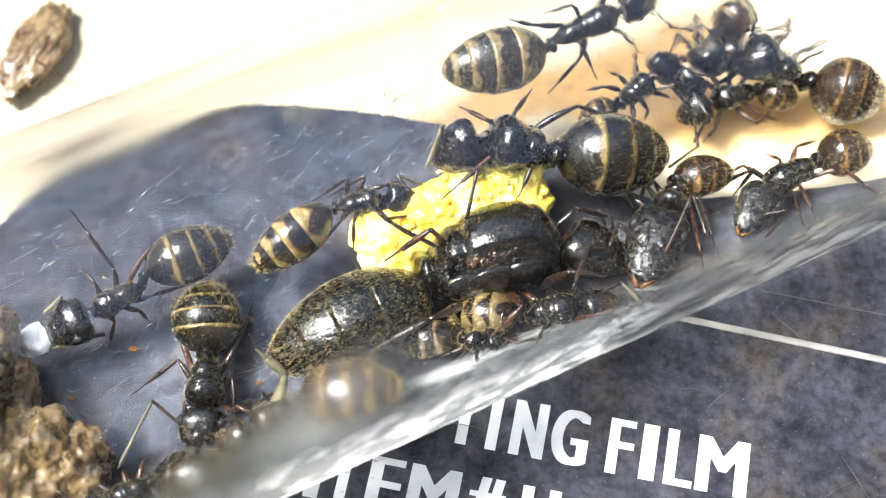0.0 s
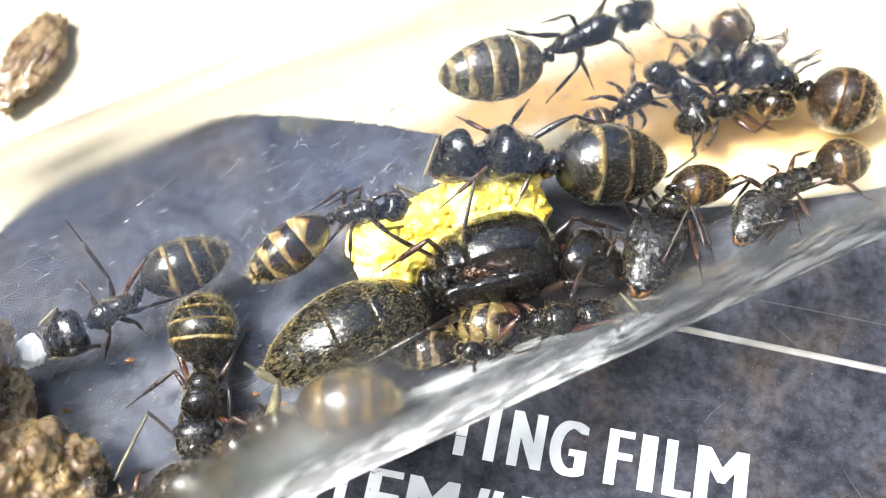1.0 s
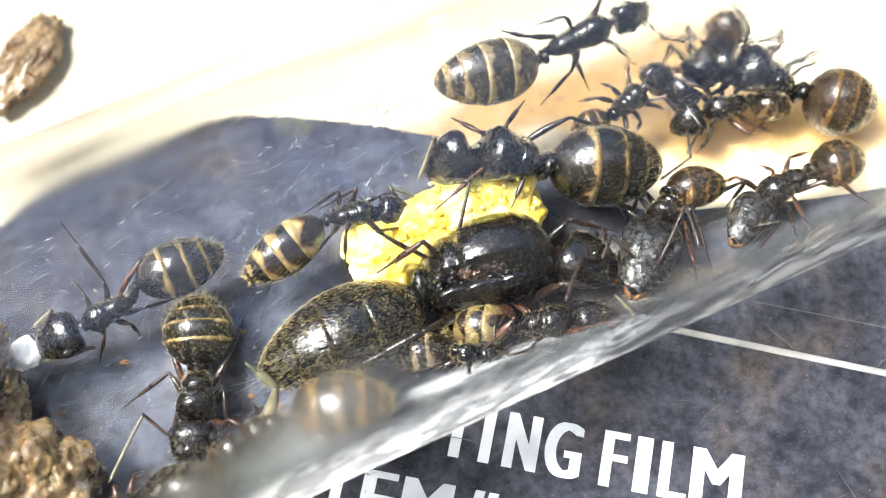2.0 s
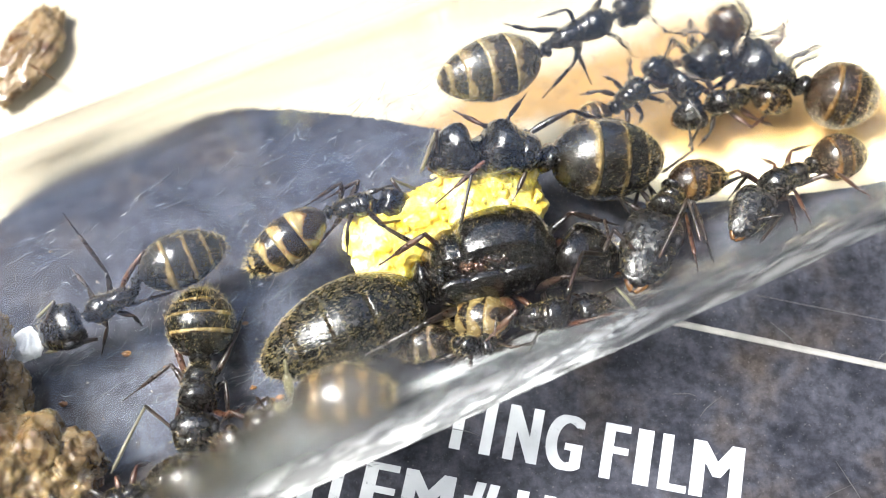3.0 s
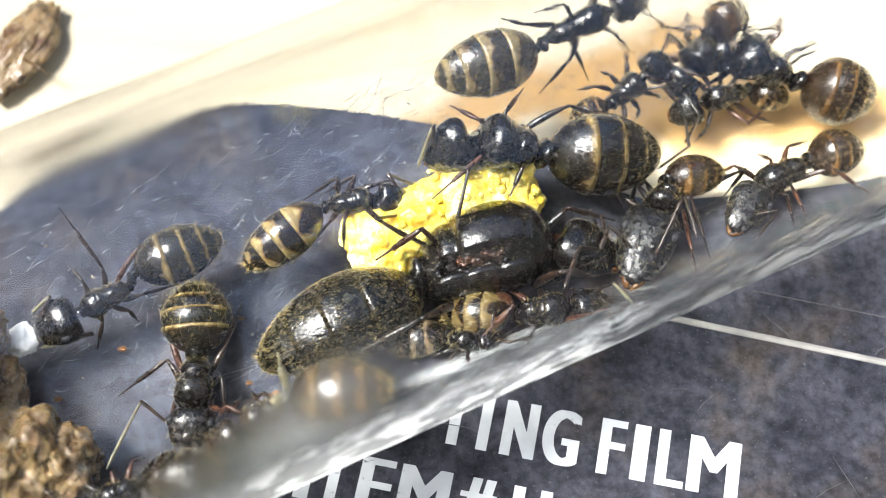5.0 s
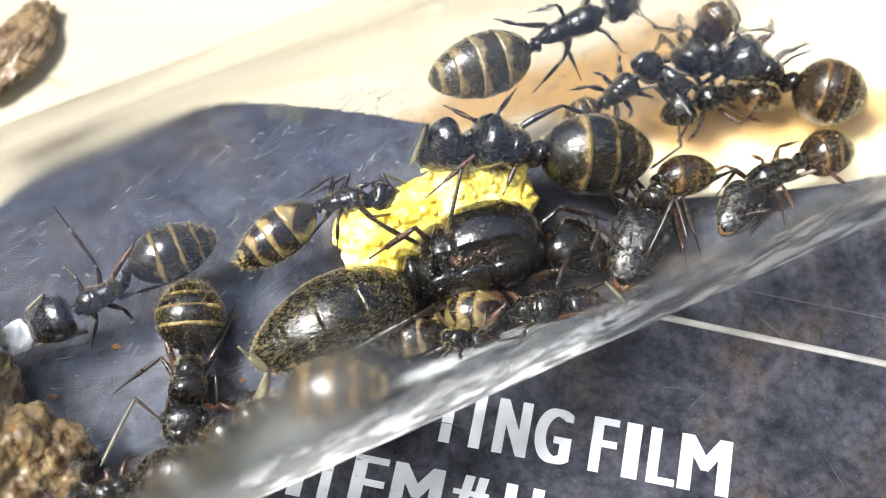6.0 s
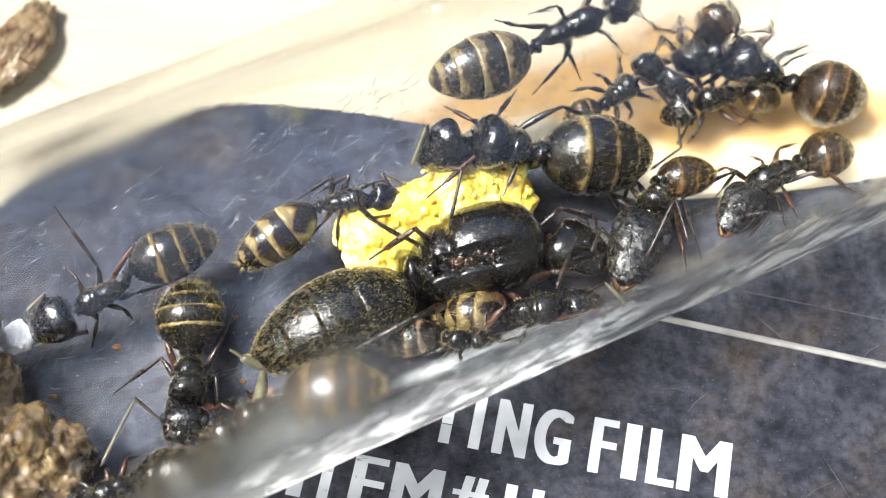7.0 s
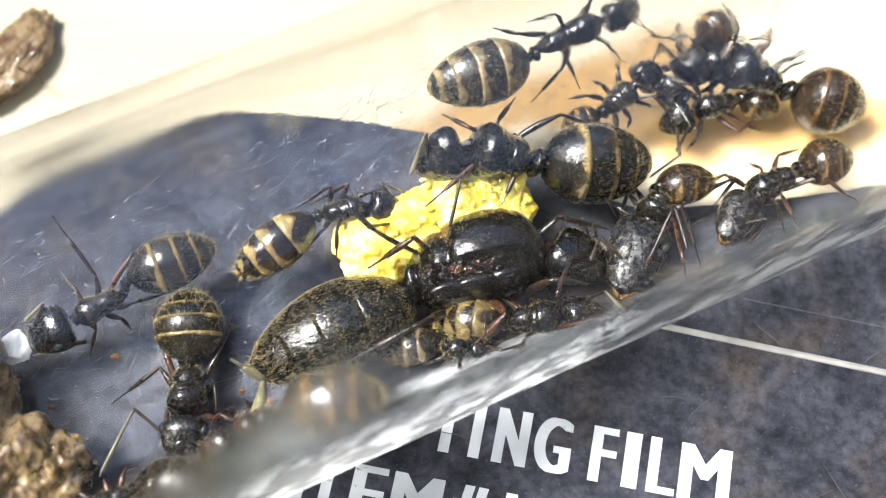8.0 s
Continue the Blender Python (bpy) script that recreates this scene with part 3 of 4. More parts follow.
        if side in feelers:
            elbow, tip = feelers[side]
        else:
            elbow = into_tube(root + hf * long * 0.35 + hl * s * hw * 0.75 + hu * hw * 0.35, 0.15)
            tip = into_tube(elbow + hf * long * 1.0 + hl * s * hw * 0.25 - hu * hw * 0.5, 0.15)
        feeler(skull, at, base, root, elbow, tip, 0.05 + 0.012 * hw, "pale_leg" if side in feelers and rng.random() < 0.5 else "leg")
    bm = bmesh.new()
    for _ in range(int(70 * hw)):
        t, w = rng.uniform(0.05, 0.95), rng.uniform(-1.6, 1.6)
        i = min(len(HEAD) - 2, sum(1 for row in HEAD if row[0] <= t) - 1)
        a, b = HEAD[i][1] * hw / 2, HEAD[i][2] * hw / 2
        out = y * math.sin(w) * a + z * math.cos(w) * b
        spine(bm, x * t * long + out * 0.95, out.normalized() + x * rng.uniform(-0.2, 0.7), rng.uniform(0.05, 0.17), 0.008)
    tagged(part("hairs", bm, M["hair"], skull, "fine golden hairs"), kind="stuff")

    # legs
    made = {"gaster": belly, "head": skull}
    thick = 0.082 + 0.045 * tw / 2
    for pair in (1, 2, 3):
        for s, side in ((1, "L"), (-1, "R")):
            hip = tf.lerp(tb, (0.2, 0.5, 0.74)[pair - 1]) + left * s * tw * 0.3 - u * tw * 0.36
            key = side + str(pair)
            if key in legs:
                knee, foot = legs[key]
            else:
                ahead = (0.75, -0.15, -0.95)[pair - 1]
                knee = into_tube(hip + left * s * size * 0.42 + f * ahead * size * 0.35 + u * size * 0.12, 0.2)
                foot = on_wall(hip + left * s * size * 0.62 + f * ahead * size * 0.7 + u * 0.3, 0.06, -u)
            tone = "red_leg" if rng.random() < 0.3 else "leg"
            if kind == "amber" and key == "R2":
                tone = "pale_leg"
            made[key] = limb(owner, base, rng, hip, into_tube(knee, 0.12), into_tube(foot, 0.06), thick * (1.9 if tone == "pale_leg" else 1), tone)
    return made


# ---- table and printed carton ----
def table_material():
    n = Nodes("pale_wood")
    grain = n.noise(0.12, 6.0, 0.6, (0.25, 3.0, 1))
    tone = n.mix(n.ramp(grain, (0.3, 0.0), (0.75, 1.0)), (0.44, 0.395, 0.295), (0.385, 0.325, 0.215))
    # tan shadows of the ants, painted into the wood's colour
    for x, y, turn, long, wide in TAN_SHADOWS:
        m = n.node("ShaderNodeMapping")
        m.vector_type = "TEXTURE"
        m.inputs["Location"].default_value = (x * MM, y * MM, 0)
        m.inputs["Rotation"].default_value = (0, 0, radians(turn))
        m.inputs["Scale"].default_value = (long * MM, wide * MM, 1)
        n.link(n.coord.outputs["Object"], m.inputs[0])
        reach = n.node("ShaderNodeVectorMath")
        reach.operation = "LENGTH"
        n.link(m.outputs[0], reach.inputs[0])
        edge = n.math("ADD", reach.outputs["Value"], n.math("MULTIPLY", n.math("SUBTRACT", n.noise(0.35, 3.0), 0.5), 1.1))
        tone = n.mix(n.ramp(edge, (0.5, 0.92), (1.15, 0.0)), tone, (0.26, 0.148, 0.04))
    n.set(Base_Color=tone, Roughness=0.55)
    n.bump(n.noise(0.5, 4.0, 0.5, (0.3, 4, 1)), 0.05, 0.4)
    return n.mat


def print_material():
    n = Nodes("black_printed_card")
    cloud = n.ramp(n.noise(0.45, 6.0, 0.62), (0.35, 0.0), (0.7, 1.0))
    dust = n.ramp(n.noise(6.0, 3.0, 0.6), (0.62, 0.0), (0.74, 1.0))
    grit = n.ramp(n.noise(1.9, 5.0, 0.65), (0.38, 0.62), (0.66, 1.5))
    tone = n.mix(cloud, (0.014, 0.015, 0.021), (0.050, 0.052, 0.066))
    smudge = n.ramp(n.noise(0.22, 4.0, 0.6), (0.52, 0.0), (0.68, 0.8))
    tone = n.mix(smudge, tone, (0.045, 0.036, 0.030))
    lit = n.tree.nodes.new("ShaderNodeMix")
    lit.data_type, lit.blend_type = "RGBA", "MULTIPLY"
    lit.inputs[0].default_value = 1.0
    n.link(tone, lit.inputs[6])
    n.link(grit, lit.inputs[7])
    n.set(Base_Color=n.mix(n.math("MULTIPLY", dust, 0.4), lit.outputs[2], (0.16, 0.155, 0.15)), Roughness=n.ramp(n.noise(1.2), (0.3, 0.5), (0.7, 0.7)), Specular_IOR_Level=0.08)
    n.bump(n.noise(4.0, 5.0), 0.015, 0.6)
    return n.mat


TAN_SHADOWS = [(3.2, 10.4, 22, 7.0, 2.0), (14.0, 9.2, -3, 12.0, 3.4), (8.6, 12.4, 30, 7.0, 1.9)]
CARD = 0.6
bm = bmesh.new()
bmesh.ops.create_grid(bm, x_segments=20, y_segments=20, size=700)
bmesh.ops.translate(bm, vec=(0, 500, 0), verts=bm.verts)
table = tagged(mesh_object("ground", bm, table_material()), "pale cream wooden table top in bright light", "table", kind="structure")
table.location.z = -CARD * MM


def unseen_wall(name, x0, x1, y0, y1):
    """A plain unseen wall, added beyond the table to block the low sky."""
    bm = bmesh.new()
    made = bmesh.ops.create_cube(bm, size=1)["verts"]
    bmesh.ops.scale(bm, vec=(x1 - x0, y1 - y0, 1500), verts=made)
    bmesh.ops.translate(bm, vec=((x0 + x1) / 2, (y0 + y1) / 2, 50), verts=made)
    return tagged(mesh_object(name, bm, wall_paint, smooth=False), "plain blue-grey unseen wall that blocks the low sky", "wall", kind="structure")


# four unseen walls, added to keep bright low sky out of reflections
wall_paint = plain("dim_wall_paint", (0.060, 0.065, 0.075), (0.048, 0.052, 0.060), 0.8, 0.01, 0.2)
unseen_wall("wall_west", -860, -760, -360, 1360)
unseen_wall("wall_east", 760, 860, -360, 1360)
unseen_wall("wall_south", -760, 760, -360, -260)
unseen_wall("wall_north", -760, 760, 1260, 1360)


def rounded(corners, steps=14):
    """A flat outline with rounded corners; corners are (x, y, radius)."""
    out, n = [], len(corners)
    for i, (x, y, r) in enumerate(corners):
        p = Vector((x, y, 0))
        a = (Vector((*corners[i - 1][:2], 0)) - p).normalized()
        b = (Vector((*corners[(i + 1) % n][:2], 0)) - p).normalized()
        reach = r / math.tan(a.angle(b) / 2)
        out += curve_points(p + a * reach, p, p + b * reach, steps)
    return out


def slab(outline, thick, bevel):
    """A flat sheet of that outline, its top at z = 0."""
    bm = bmesh.new()
    top = [bm.verts.new(p) for p in outline]
    face = bm.faces.new(top)
    if face.normal.z < 0:
        face.normal_flip()
    low = bmesh.ops.extrude_face_region(bm, geom=[face])["geom"]
    bmesh.ops.translate(bm, vec=(0, 0, -thick), verts=[g for g in low if isinstance(g, bmesh.types.BMVert)])
    bmesh.ops.recalc_face_normals(bm, faces=bm.faces)
    return bm


CARD_CORNERS = [(-20.6, 3.0, 1.0), (-18.0, 8.4, 1.1), (-11.1, 11.5, 4), (0.4, 8.34, 3), (8.88, 4.2, 4), (24.78, 4.81, 1), (130.0, 8.0, 3), (130.0, -190.0, 3), (-26.0, -190.0, 3), (-26.0, 1.3, 2)]
carton_bm = slab(rounded(CARD_CORNERS), CARD, 0.05)
carton = tagged(mesh_object("printed_card", carton_bm, print_material(), smooth=False), "black printed packaging card with white lettering on the table", "card")

def ink_material():
    n = Nodes("white_ink")
    worn = n.math("MULTIPLY", n.ramp(n.noise(1.6, 6.0, 0.7, (1, 2.2, 1)), (0.60, 0.0), (0.66, 1.0)), n.ramp(n.noise(0.25), (0.45, 0.2), (0.65, 1.0)))
    tone = n.mix(n.ramp(n.noise(0.6), (0.3, 0.0), (0.7, 1.0)), (0.48, 0.505, 0.53), (0.36, 0.38, 0.40))
    n.set(Base_Color=n.mix(worn, tone, (0.02, 0.02, 0.024)), Roughness=0.55, Specular_IOR_Level=0.15)
    return n.mat


ink = ink_material()
line_ink = plain("worn_white_line", (0.24, 0.235, 0.22), (0.15, 0.148, 0.14), 0.6, 0.9, 0.005)


def letter(char, left, right, base_x, base_y, cap, turn):
    """One bold printed capital between two marks on its line, which starts at base_x, base_y."""
    data = bpy.data.curves.new("letter", "FONT")
    data.body, data.size, data.offset = char, 1.0, 0.0
    ob = new("letter", data)
    bpy.context.view_layer.update()
    flat = bpy.data.meshes.new_from_object(ob.evaluated_get(bpy.context.evaluated_depsgraph_get()))
    bpy.data.objects.remove(ob)
    pts = np.array([v.co[:] for v in flat.vertices])
    low, high = pts.min(0), pts.max(0)
    bold = 0.11 if char in "TNGFLMEH#" else 0.02
    bold = min(bold * cap, (right - left) * 0.2)
    wide = (right - left - bold) / (high[0] - low[0])
    tall = cap / (high[1] - low[1])
    bm = bmesh.new()
    for k in range(4):
        verts = [bm.verts.new((left + (p[0] - low[0]) * wide + bold * k / 3, (p[1] - low[1]) * tall, 0.002 * k)) for p in pts]
        for poly in flat.polygons:
            bm.faces.new([verts[i] for i in poly.vertices])
    return part("letter", bm, ink, carton, "white printed capital letter", at=pose(base_x * MM, base_y * MM, 0.006 * MM, 0, 0, turn), smooth=False)


TURN = -11.28
for char, left, right in [('T', -1.70, -0.38), ('I', -0.06, 0.38), ('N', 0.88, 2.24), ('G', 2.47, 3.94), ('F', 4.72, 5.74), ('I', 6.04, 6.66), ('L', 7.01, 8.13), ('M', 8.24, 10.26)]:
    letter(char, left, right, 1.41, -6.47, 2.27, TURN)
for char, left, right in [('I', -6.66, -6.08), ('T', -5.91, -4.57), ('E', -4.27, -2.9), ('M', -2.68, -0.68), ('#', -0.28, 1.14), ('H', 1.74, 3.25)]:
    letter(char, left, right, 0.77, -9.66, 2.14, TURN)
bm = bmesh.new()
bmesh.ops.create_cube(bm, size=1)
bmesh.ops.scale(bm, vec=(29, 0.035, 0.012), verts=bm.verts)
part("scratch", bm, M["scuff"], carton, "faint scuffed line", at=pose(27.2 * MM, -2.79 * MM, 0.004 * MM, 0, 0, -12.5))
rng = random.Random(5)
for _ in range(9):
    bm = bmesh.new()
    long = rng.uniform(0.5, 2.2)
    way = rng.uniform(0, 3.1)
    rod(bm, [(math.cos(way) * long * k, math.sin(way) * long * k + 0.06 * math.sin(k * 5), 0.0) for k in (0, 0.3, 0.6, 1.0)], [0.012, 0.02, 0.022, 0.008], 5)
    part("scratch", bm, M["scuff"], carton, "fine pale scratch", at=pose(rng.uniform(1, 18) * MM, rng.uniform(-9.5, -1.5) * MM, 0.006 * MM))
bm = bmesh.new()
bmesh.ops.create_cube(bm, size=1)
bmesh.ops.scale(bm, vec=(30, 0.28, 0.03), verts=bm.verts)
rule = part("printed_line", bm, line_ink, carton, "thin white printed line", at=pose(22.6 * MM, -3.87 * MM, 0.01 * MM, 0, 0, -12.87))


# ---- the tube ----
def tube_point(along, turn, r):
    """turn: 0 at the top, growing over the near side to the bottom at pi."""
    return MIDDLE + AXIS * along + (-SIDE * math.sin(turn) + Vector((0, 0, 1)) * math.cos(turn)) * r


def glass_tube():
    bm = bmesh.new()
    layer = bm.loops.layers.uv.verify()
    a, b, n, sides = -46.0, 30.0, 40, 128
    def skin(r, flip):
        grid = [[bm.verts.new(tube_point(a + (b - a) * j / n, 2 * math.pi * i / sides, r)) for i in range(sides)] for j in range(n + 1)]
        for j in range(n):
            for i in range(sides):
                i2 = (i + 1) % sides
                quad = [(j, i, i), (j, i2, i + 1), (j + 1, i2, i + 1), (j + 1, i, i)]
                if flip:
                    quad.reverse()
                face = bm.faces.new([grid[q][w] for q, w, _ in quad])
                for lp, (q, _, w) in zip(face.loops, quad):
                    lp[layer].uv = (a + (b - a) * q / n, w / sides)
        return grid
    outer, inner = skin(TUBE_R, False), skin(INNER_R, True)
    for j, flip in ((0, True), (n, False)):
        for i in range(sides):
            i2 = (i + 1) % sides
            quad = [outer[j][i], outer[j][i2], inner[j][i2], inner[j][i]]
            bm.faces.new(list(reversed(quad)) if flip else quad)
    bmesh.ops.recalc_face_normals(bm, faces=bm.faces)
    ob = mesh_object("glass_tube", bm, glass_material())
    ob.visible_shadow = False
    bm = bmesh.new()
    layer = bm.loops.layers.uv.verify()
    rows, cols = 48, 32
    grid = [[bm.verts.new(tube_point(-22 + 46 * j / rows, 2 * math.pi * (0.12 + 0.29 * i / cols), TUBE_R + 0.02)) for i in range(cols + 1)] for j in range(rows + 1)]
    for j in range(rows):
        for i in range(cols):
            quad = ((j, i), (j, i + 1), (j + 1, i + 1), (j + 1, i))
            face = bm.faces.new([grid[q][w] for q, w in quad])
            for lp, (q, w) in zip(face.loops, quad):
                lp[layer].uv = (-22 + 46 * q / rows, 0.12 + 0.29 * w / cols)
    part("wet_shade_film", bm, film_material(), ob, "streaky film of water with painted white glints and a dark shading band")
    return tagged(ob, "clear round glass tube, misted on one flank, holding ants", "glass tube")


glass_tube()


# ---- food ----
def lump(bm, centre, size, seed, rough=0.28, detail=4, crag=0.1):
    """A craggy blob."""
    made = bmesh.ops.create_icosphere(bm, subdivisions=detail, radius=1.0)["verts"]
    shift = Vector((seed * 3.1, seed * 1.7, seed * 0.9))
    for v in made:
        p = v.co.copy()
        k = 1 + rough * noise.fractal(p * 1.6 + shift, 1.0, 2.0, 5) + crag * noise.noise(p * 6 + shift) - crag * noise.voronoi(p * 4.5 + shift)[0][0]
        v.co = Vector((p.x * size[0], p.y * size[1], p.z * size[2])) * k + Vector(centre)


def food_material():
    n = Nodes("yellow_food")
    tone = n.ramp(n.noise(1.0, 6.0, 0.62), (0.36, (0.42, 0.27, 0.018)), (0.46, (0.47, 0.36, 0.05)), (0.56, (0.53, 0.45, 0.12)), (0.66, (0.64, 0.59, 0.33)))
    n.set(Base_Color=tone, Roughness=n.ramp(n.noise(3.0), (0.4, 0.22), (0.6, 0.5)), Subsurface_Weight=0.8, Subsurface_Radius=(0.0016, 0.0012, 0.0004), Coat_Weight=0.3, Coat_Roughness=0.15)
    n.bump(n.math("ADD", n.noise(3.2, 4.0, 0.6), n.math("MULTIPLY", n.cells(5.0), 0.7)), 0.07, 1.0)
    return n.mat


def crumb_lump(bm, centre, size, seed, count):
    """A soft lump crusted with small round grains."""
    lump(bm, centre, size, seed, 0.26, 5, 0.05)
    rng = random.Random(seed)
    for _ in range(count):
        way = Vector((rng.gauss(0, 1), rng.gauss(0, 1), abs(rng.gauss(0, 1)))).normalized()
        c = Vector(centre) + Vector((way.x * size[0], way.y * size[1], way.z * size[2])) * rng.uniform(0.84, 1.04)
        r = 0.05 + 0.16 * rng.random() ** 2
        made = bmesh.ops.create_icosphere(bm, subdivisions=2, radius=r)["verts"]
        for v in made:
            v.co = c + v.co * (1 + 0.4 * noise.noise(v.co * 6 + c * 3))


bm = bmesh.new()
crumb_lump(bm, (1.58, 3.41, 2.60), (2.45, 2.2, 1.55), 1, 230)
crumb_lump(bm, (-2.17, 1.57, 2.17), (1.9, 1.8, 1.2), 2, 50)
lump(bm, (-0.5, 2.7, 2.3), (1.5, 1.4, 1.3), 3.0, 0.25, 5, 0.05)
tagged(mesh_object("food_lump", bm, food_material()), "crumbly bright yellow food lump among the ants", "food")


# ---- soil ----
def soil_material(name, dark, brown, pale, scale):
    """Wet, half clear soil: cream patches, brown between them, and dark seams."""
    n = Nodes(name)
    patch = n.noise(scale, 5.0, 0.55)
    tone = n.ramp(patch, (0.27, dark), (0.35, brown), (0.43, tuple(0.45 * (a + b) for a, b in zip(brown, pale))), (0.54, pale))
    seam = n.ramp(n.noise(scale * 0.7, 5.0, 0.7), (0.47, 0.0), (0.485, 1.0), (0.505, 1.0), (0.52, 0.0))
    seam = n.math("MULTIPLY", seam, n.ramp(n.noise(scale * 0.6, 2.0, 0.5, (1, 1, 2)), (0.48, 0.0), (0.6, 1.0)))
    fleck = n.ramp(n.noise(scale * 5, 3.0), (0.66, 0.0), (0.72, 0.6))
    n.set(Base_Color=n.mix(n.math("MAXIMUM", n.math("MULTIPLY", seam, 0.85), fleck), tone, dark), Roughness=n.ramp(n.noise(1.5), (0.4, 0.08), (0.6, 0.42)),
          Subsurface_Weight=0.5, Subsurface_Radius=(0.0012, 0.0007, 0.0003), Coat_Weight=0.8, Coat_Roughness=0.04)
    n.bump(n.math("SUBTRACT", n.noise(1.8, 6.0, 0.65), n.math("MULTIPLY", seam, 1.0)), 0.09, 1.0)
    return n.mat


soil = soil_material("wet_cream_soil", (0.010, 0.005, 0.002), (0.05, 0.026, 0.009), (0.15, 0.105, 0.052), 0.6)
soil_clump = tagged(new("soil_clump"), "wet brown and cream soil clump inside the tube", "soil")
# the last, tall clod lies unseen, added to shade the tube's floor
for k, (centre, size) in enumerate([((-16.78, -5.02, 2.34), (0.95, 1.5, 1.3)), ((-14.11, -7.84, 2.34), (1.5, 1.6, 1.5)),
                                    ((-15.80, -8.03, 2.76), (1.9, 2.3, 2.1)), ((-17.24, -3.08, 3.68), (0.8, 1.2, 1.3)), ((-19.0, -6.0, 5.4), (2.3, 3.6, 4.4))]):
    bm = bmesh.new()
    lump(bm, centre, size, 3.0 + k, 0.3, 6, 0.006)
    part("clod", bm, soil, soil_clump)
bm = bmesh.new()
lump(bm, (0, 0, 0), (1.2, 2.7, 0.75), 7.0, 0.24, 6, 0.025)
clod = tagged(mesh_object("soil_clod", bm, soil_material("wet_red_brown_soil", (0.012, 0.004, 0.0015), (0.06, 0.022, 0.006), (0.22, 0.15, 0.075), 0.7), at=pose(-19.09 * MM, 12.31 * MM, 0.10 * MM, 0, 0, -22)), "wet brown soil clod with a thin twig on the table", "soil")
bm = bmesh.new()
rod(bm, [(0.6, -0.7, 0.45), (1.4, -0.85, 0.5), (2.1, -1.0, 0.45)], [0.065, 0.055, 0.03])
part("twig", bm, M["jaw"], clod, "thin amber twig")
# white lump added in place of a bright reflection beside the soil
bm = bmesh.new()
lump(bm, (-16.26, -2.77, 2.36), (0.6, 0.75, 0.35), 9.0, 0.25, 4)
tagged(mesh_object("glare_lump", bm, plain("white_glare", (0.8, 0.82, 0.86), (0.7, 0.72, 0.76), 0.8, 3.0, 0.1)), "small white lump standing in for a bright reflection by the soil", "cotton")


# ---- wet litter on the tube ----
def litter(count, label, material, maker, seed):
    rng = random.Random(seed)
    bm = bmesh.new()
    for _ in range(count):
        maker(bm, rng)
    return tagged(mesh_object("litter", bm, material, smooth=False), label, "litter", kind="stuff")


def flake(bm, rng):
    """A tiny crumb on the tube's floor."""
    c = tube_point(rng.uniform(-19, 13), rng.uniform(0.36, 0.68) * 2 * math.pi, INNER_R - 0.03)
    r = rng.uniform(0.03, 0.11)
    pts = [bm.verts.new(c + Vector((rng.uniform(-1, 1), rng.uniform(-1, 1), rng.uniform(-0.3, 0.9))) * r) for _ in range(5)]
    for tri in ((0, 1, 2), (0, 2, 3), (0, 3, 1), (1, 2, 4), (2, 3, 4), (3, 1, 4)):
        bm.faces.new([pts[i] for i in tri])


def grain(bm, rng):
    """A rounded amber crumb on the tube's floor."""
    c = tube_point(rng.uniform(-17, -6), rng.uniform(0.40, 0.56) * 2 * math.pi, INNER_R - 0.06)
    r = rng.uniform(0.05, 0.13)
    made = bmesh.ops.create_icosphere(bm, subdivisions=2, radius=1.0)["verts"]
    for v in made:
        v.co = c + Vector((v.co.x * r * 1.5, v.co.y * r, v.co.z * r * 0.7)) * (1 + 0.5 * noise.noise(v.co * 2 + c * 5))


def fibre(bm, rng):
    """A thin pale thread on the tube's floor."""
    at, turn, way = rng.uniform(-19, 2), rng.uniform(0.44, 0.70), rng.uniform(-0.4, 1.2)
    long = rng.uniform(0.15, 0.7) if rng.random() < 0.85 else rng.uniform(0.7, 1.6)
    thick = 0.008 + 0.006 * rng.random()
    pts = [tube_point(at + long * k / 5, (turn + way * 0.012 * k / 5 + 0.0005 * math.sin(k * 2.0)) * 2 * math.pi, INNER_R - 0.05) for k in range(6)]
    rod(bm, pts, [thick * 0.4, thick, thick, thick, thick, thick * 0.4], 4)


def squiggle(bm, rng):
    """A short bent smear of dried water on the tube's floor."""
    at, turn = rng.uniform(-16, 2), rng.uniform(0.48, 0.70)
    r, start, sweep = rng.uniform(0.06, 0.4), rng.uniform(0, 6.3), rng.uniform(0.4, 2.2)
    flat = rng.uniform(0.1, 1.0)
    pts = [tube_point(at + r * math.cos(start + sweep * k / 7), turn * 2 * math.pi + r * flat * math.sin(start + sweep * k / 7) / INNER_R, INNER_R - 0.03) for k in range(8)]
    rod(bm, pts, [0.006, 0.016, 0.02, 0.024, 0.024, 0.02, 0.014, 0.005], 5)


litter(150, "small pale curved water marks dried on the glass", plain("dried_water", (0.17, 0.19, 0.22), (0.04, 0.045, 0.055), 0.3, 1.5), squiggle, 8)
litter(220, "pale and amber crumbs scattered on the tube floor", plain("pale_crumb", (0.20, 0.19, 0.18), (0.09, 0.06, 0.025), 0.35, 1.2), flake, 3)
litter(14, "small amber crumbs on the damp tube floor", plain("amber_crumb", (0.14, 0.06, 0.014), (0.07, 0.028, 0.008), 0.3, 1.2), grain, 6)
litter(420, "fine pale threads on the tube floor", plain("pale_thread", (0.085, 0.09, 0.105), (0.035, 0.037, 0.044), 0.3, 2.0), fibre, 4)


def water_material():
    n = Nodes("water")
    n.set(Base_Color=(1.0, 1.0, 1.0), Transmission_Weight=1.0, IOR=1.33, Roughness=n.ramp(n.noise(1.0), (0.4, 0.0), (0.7, 0.03)))
    return n.mat


water = water_material()
rng = random.Random(11)
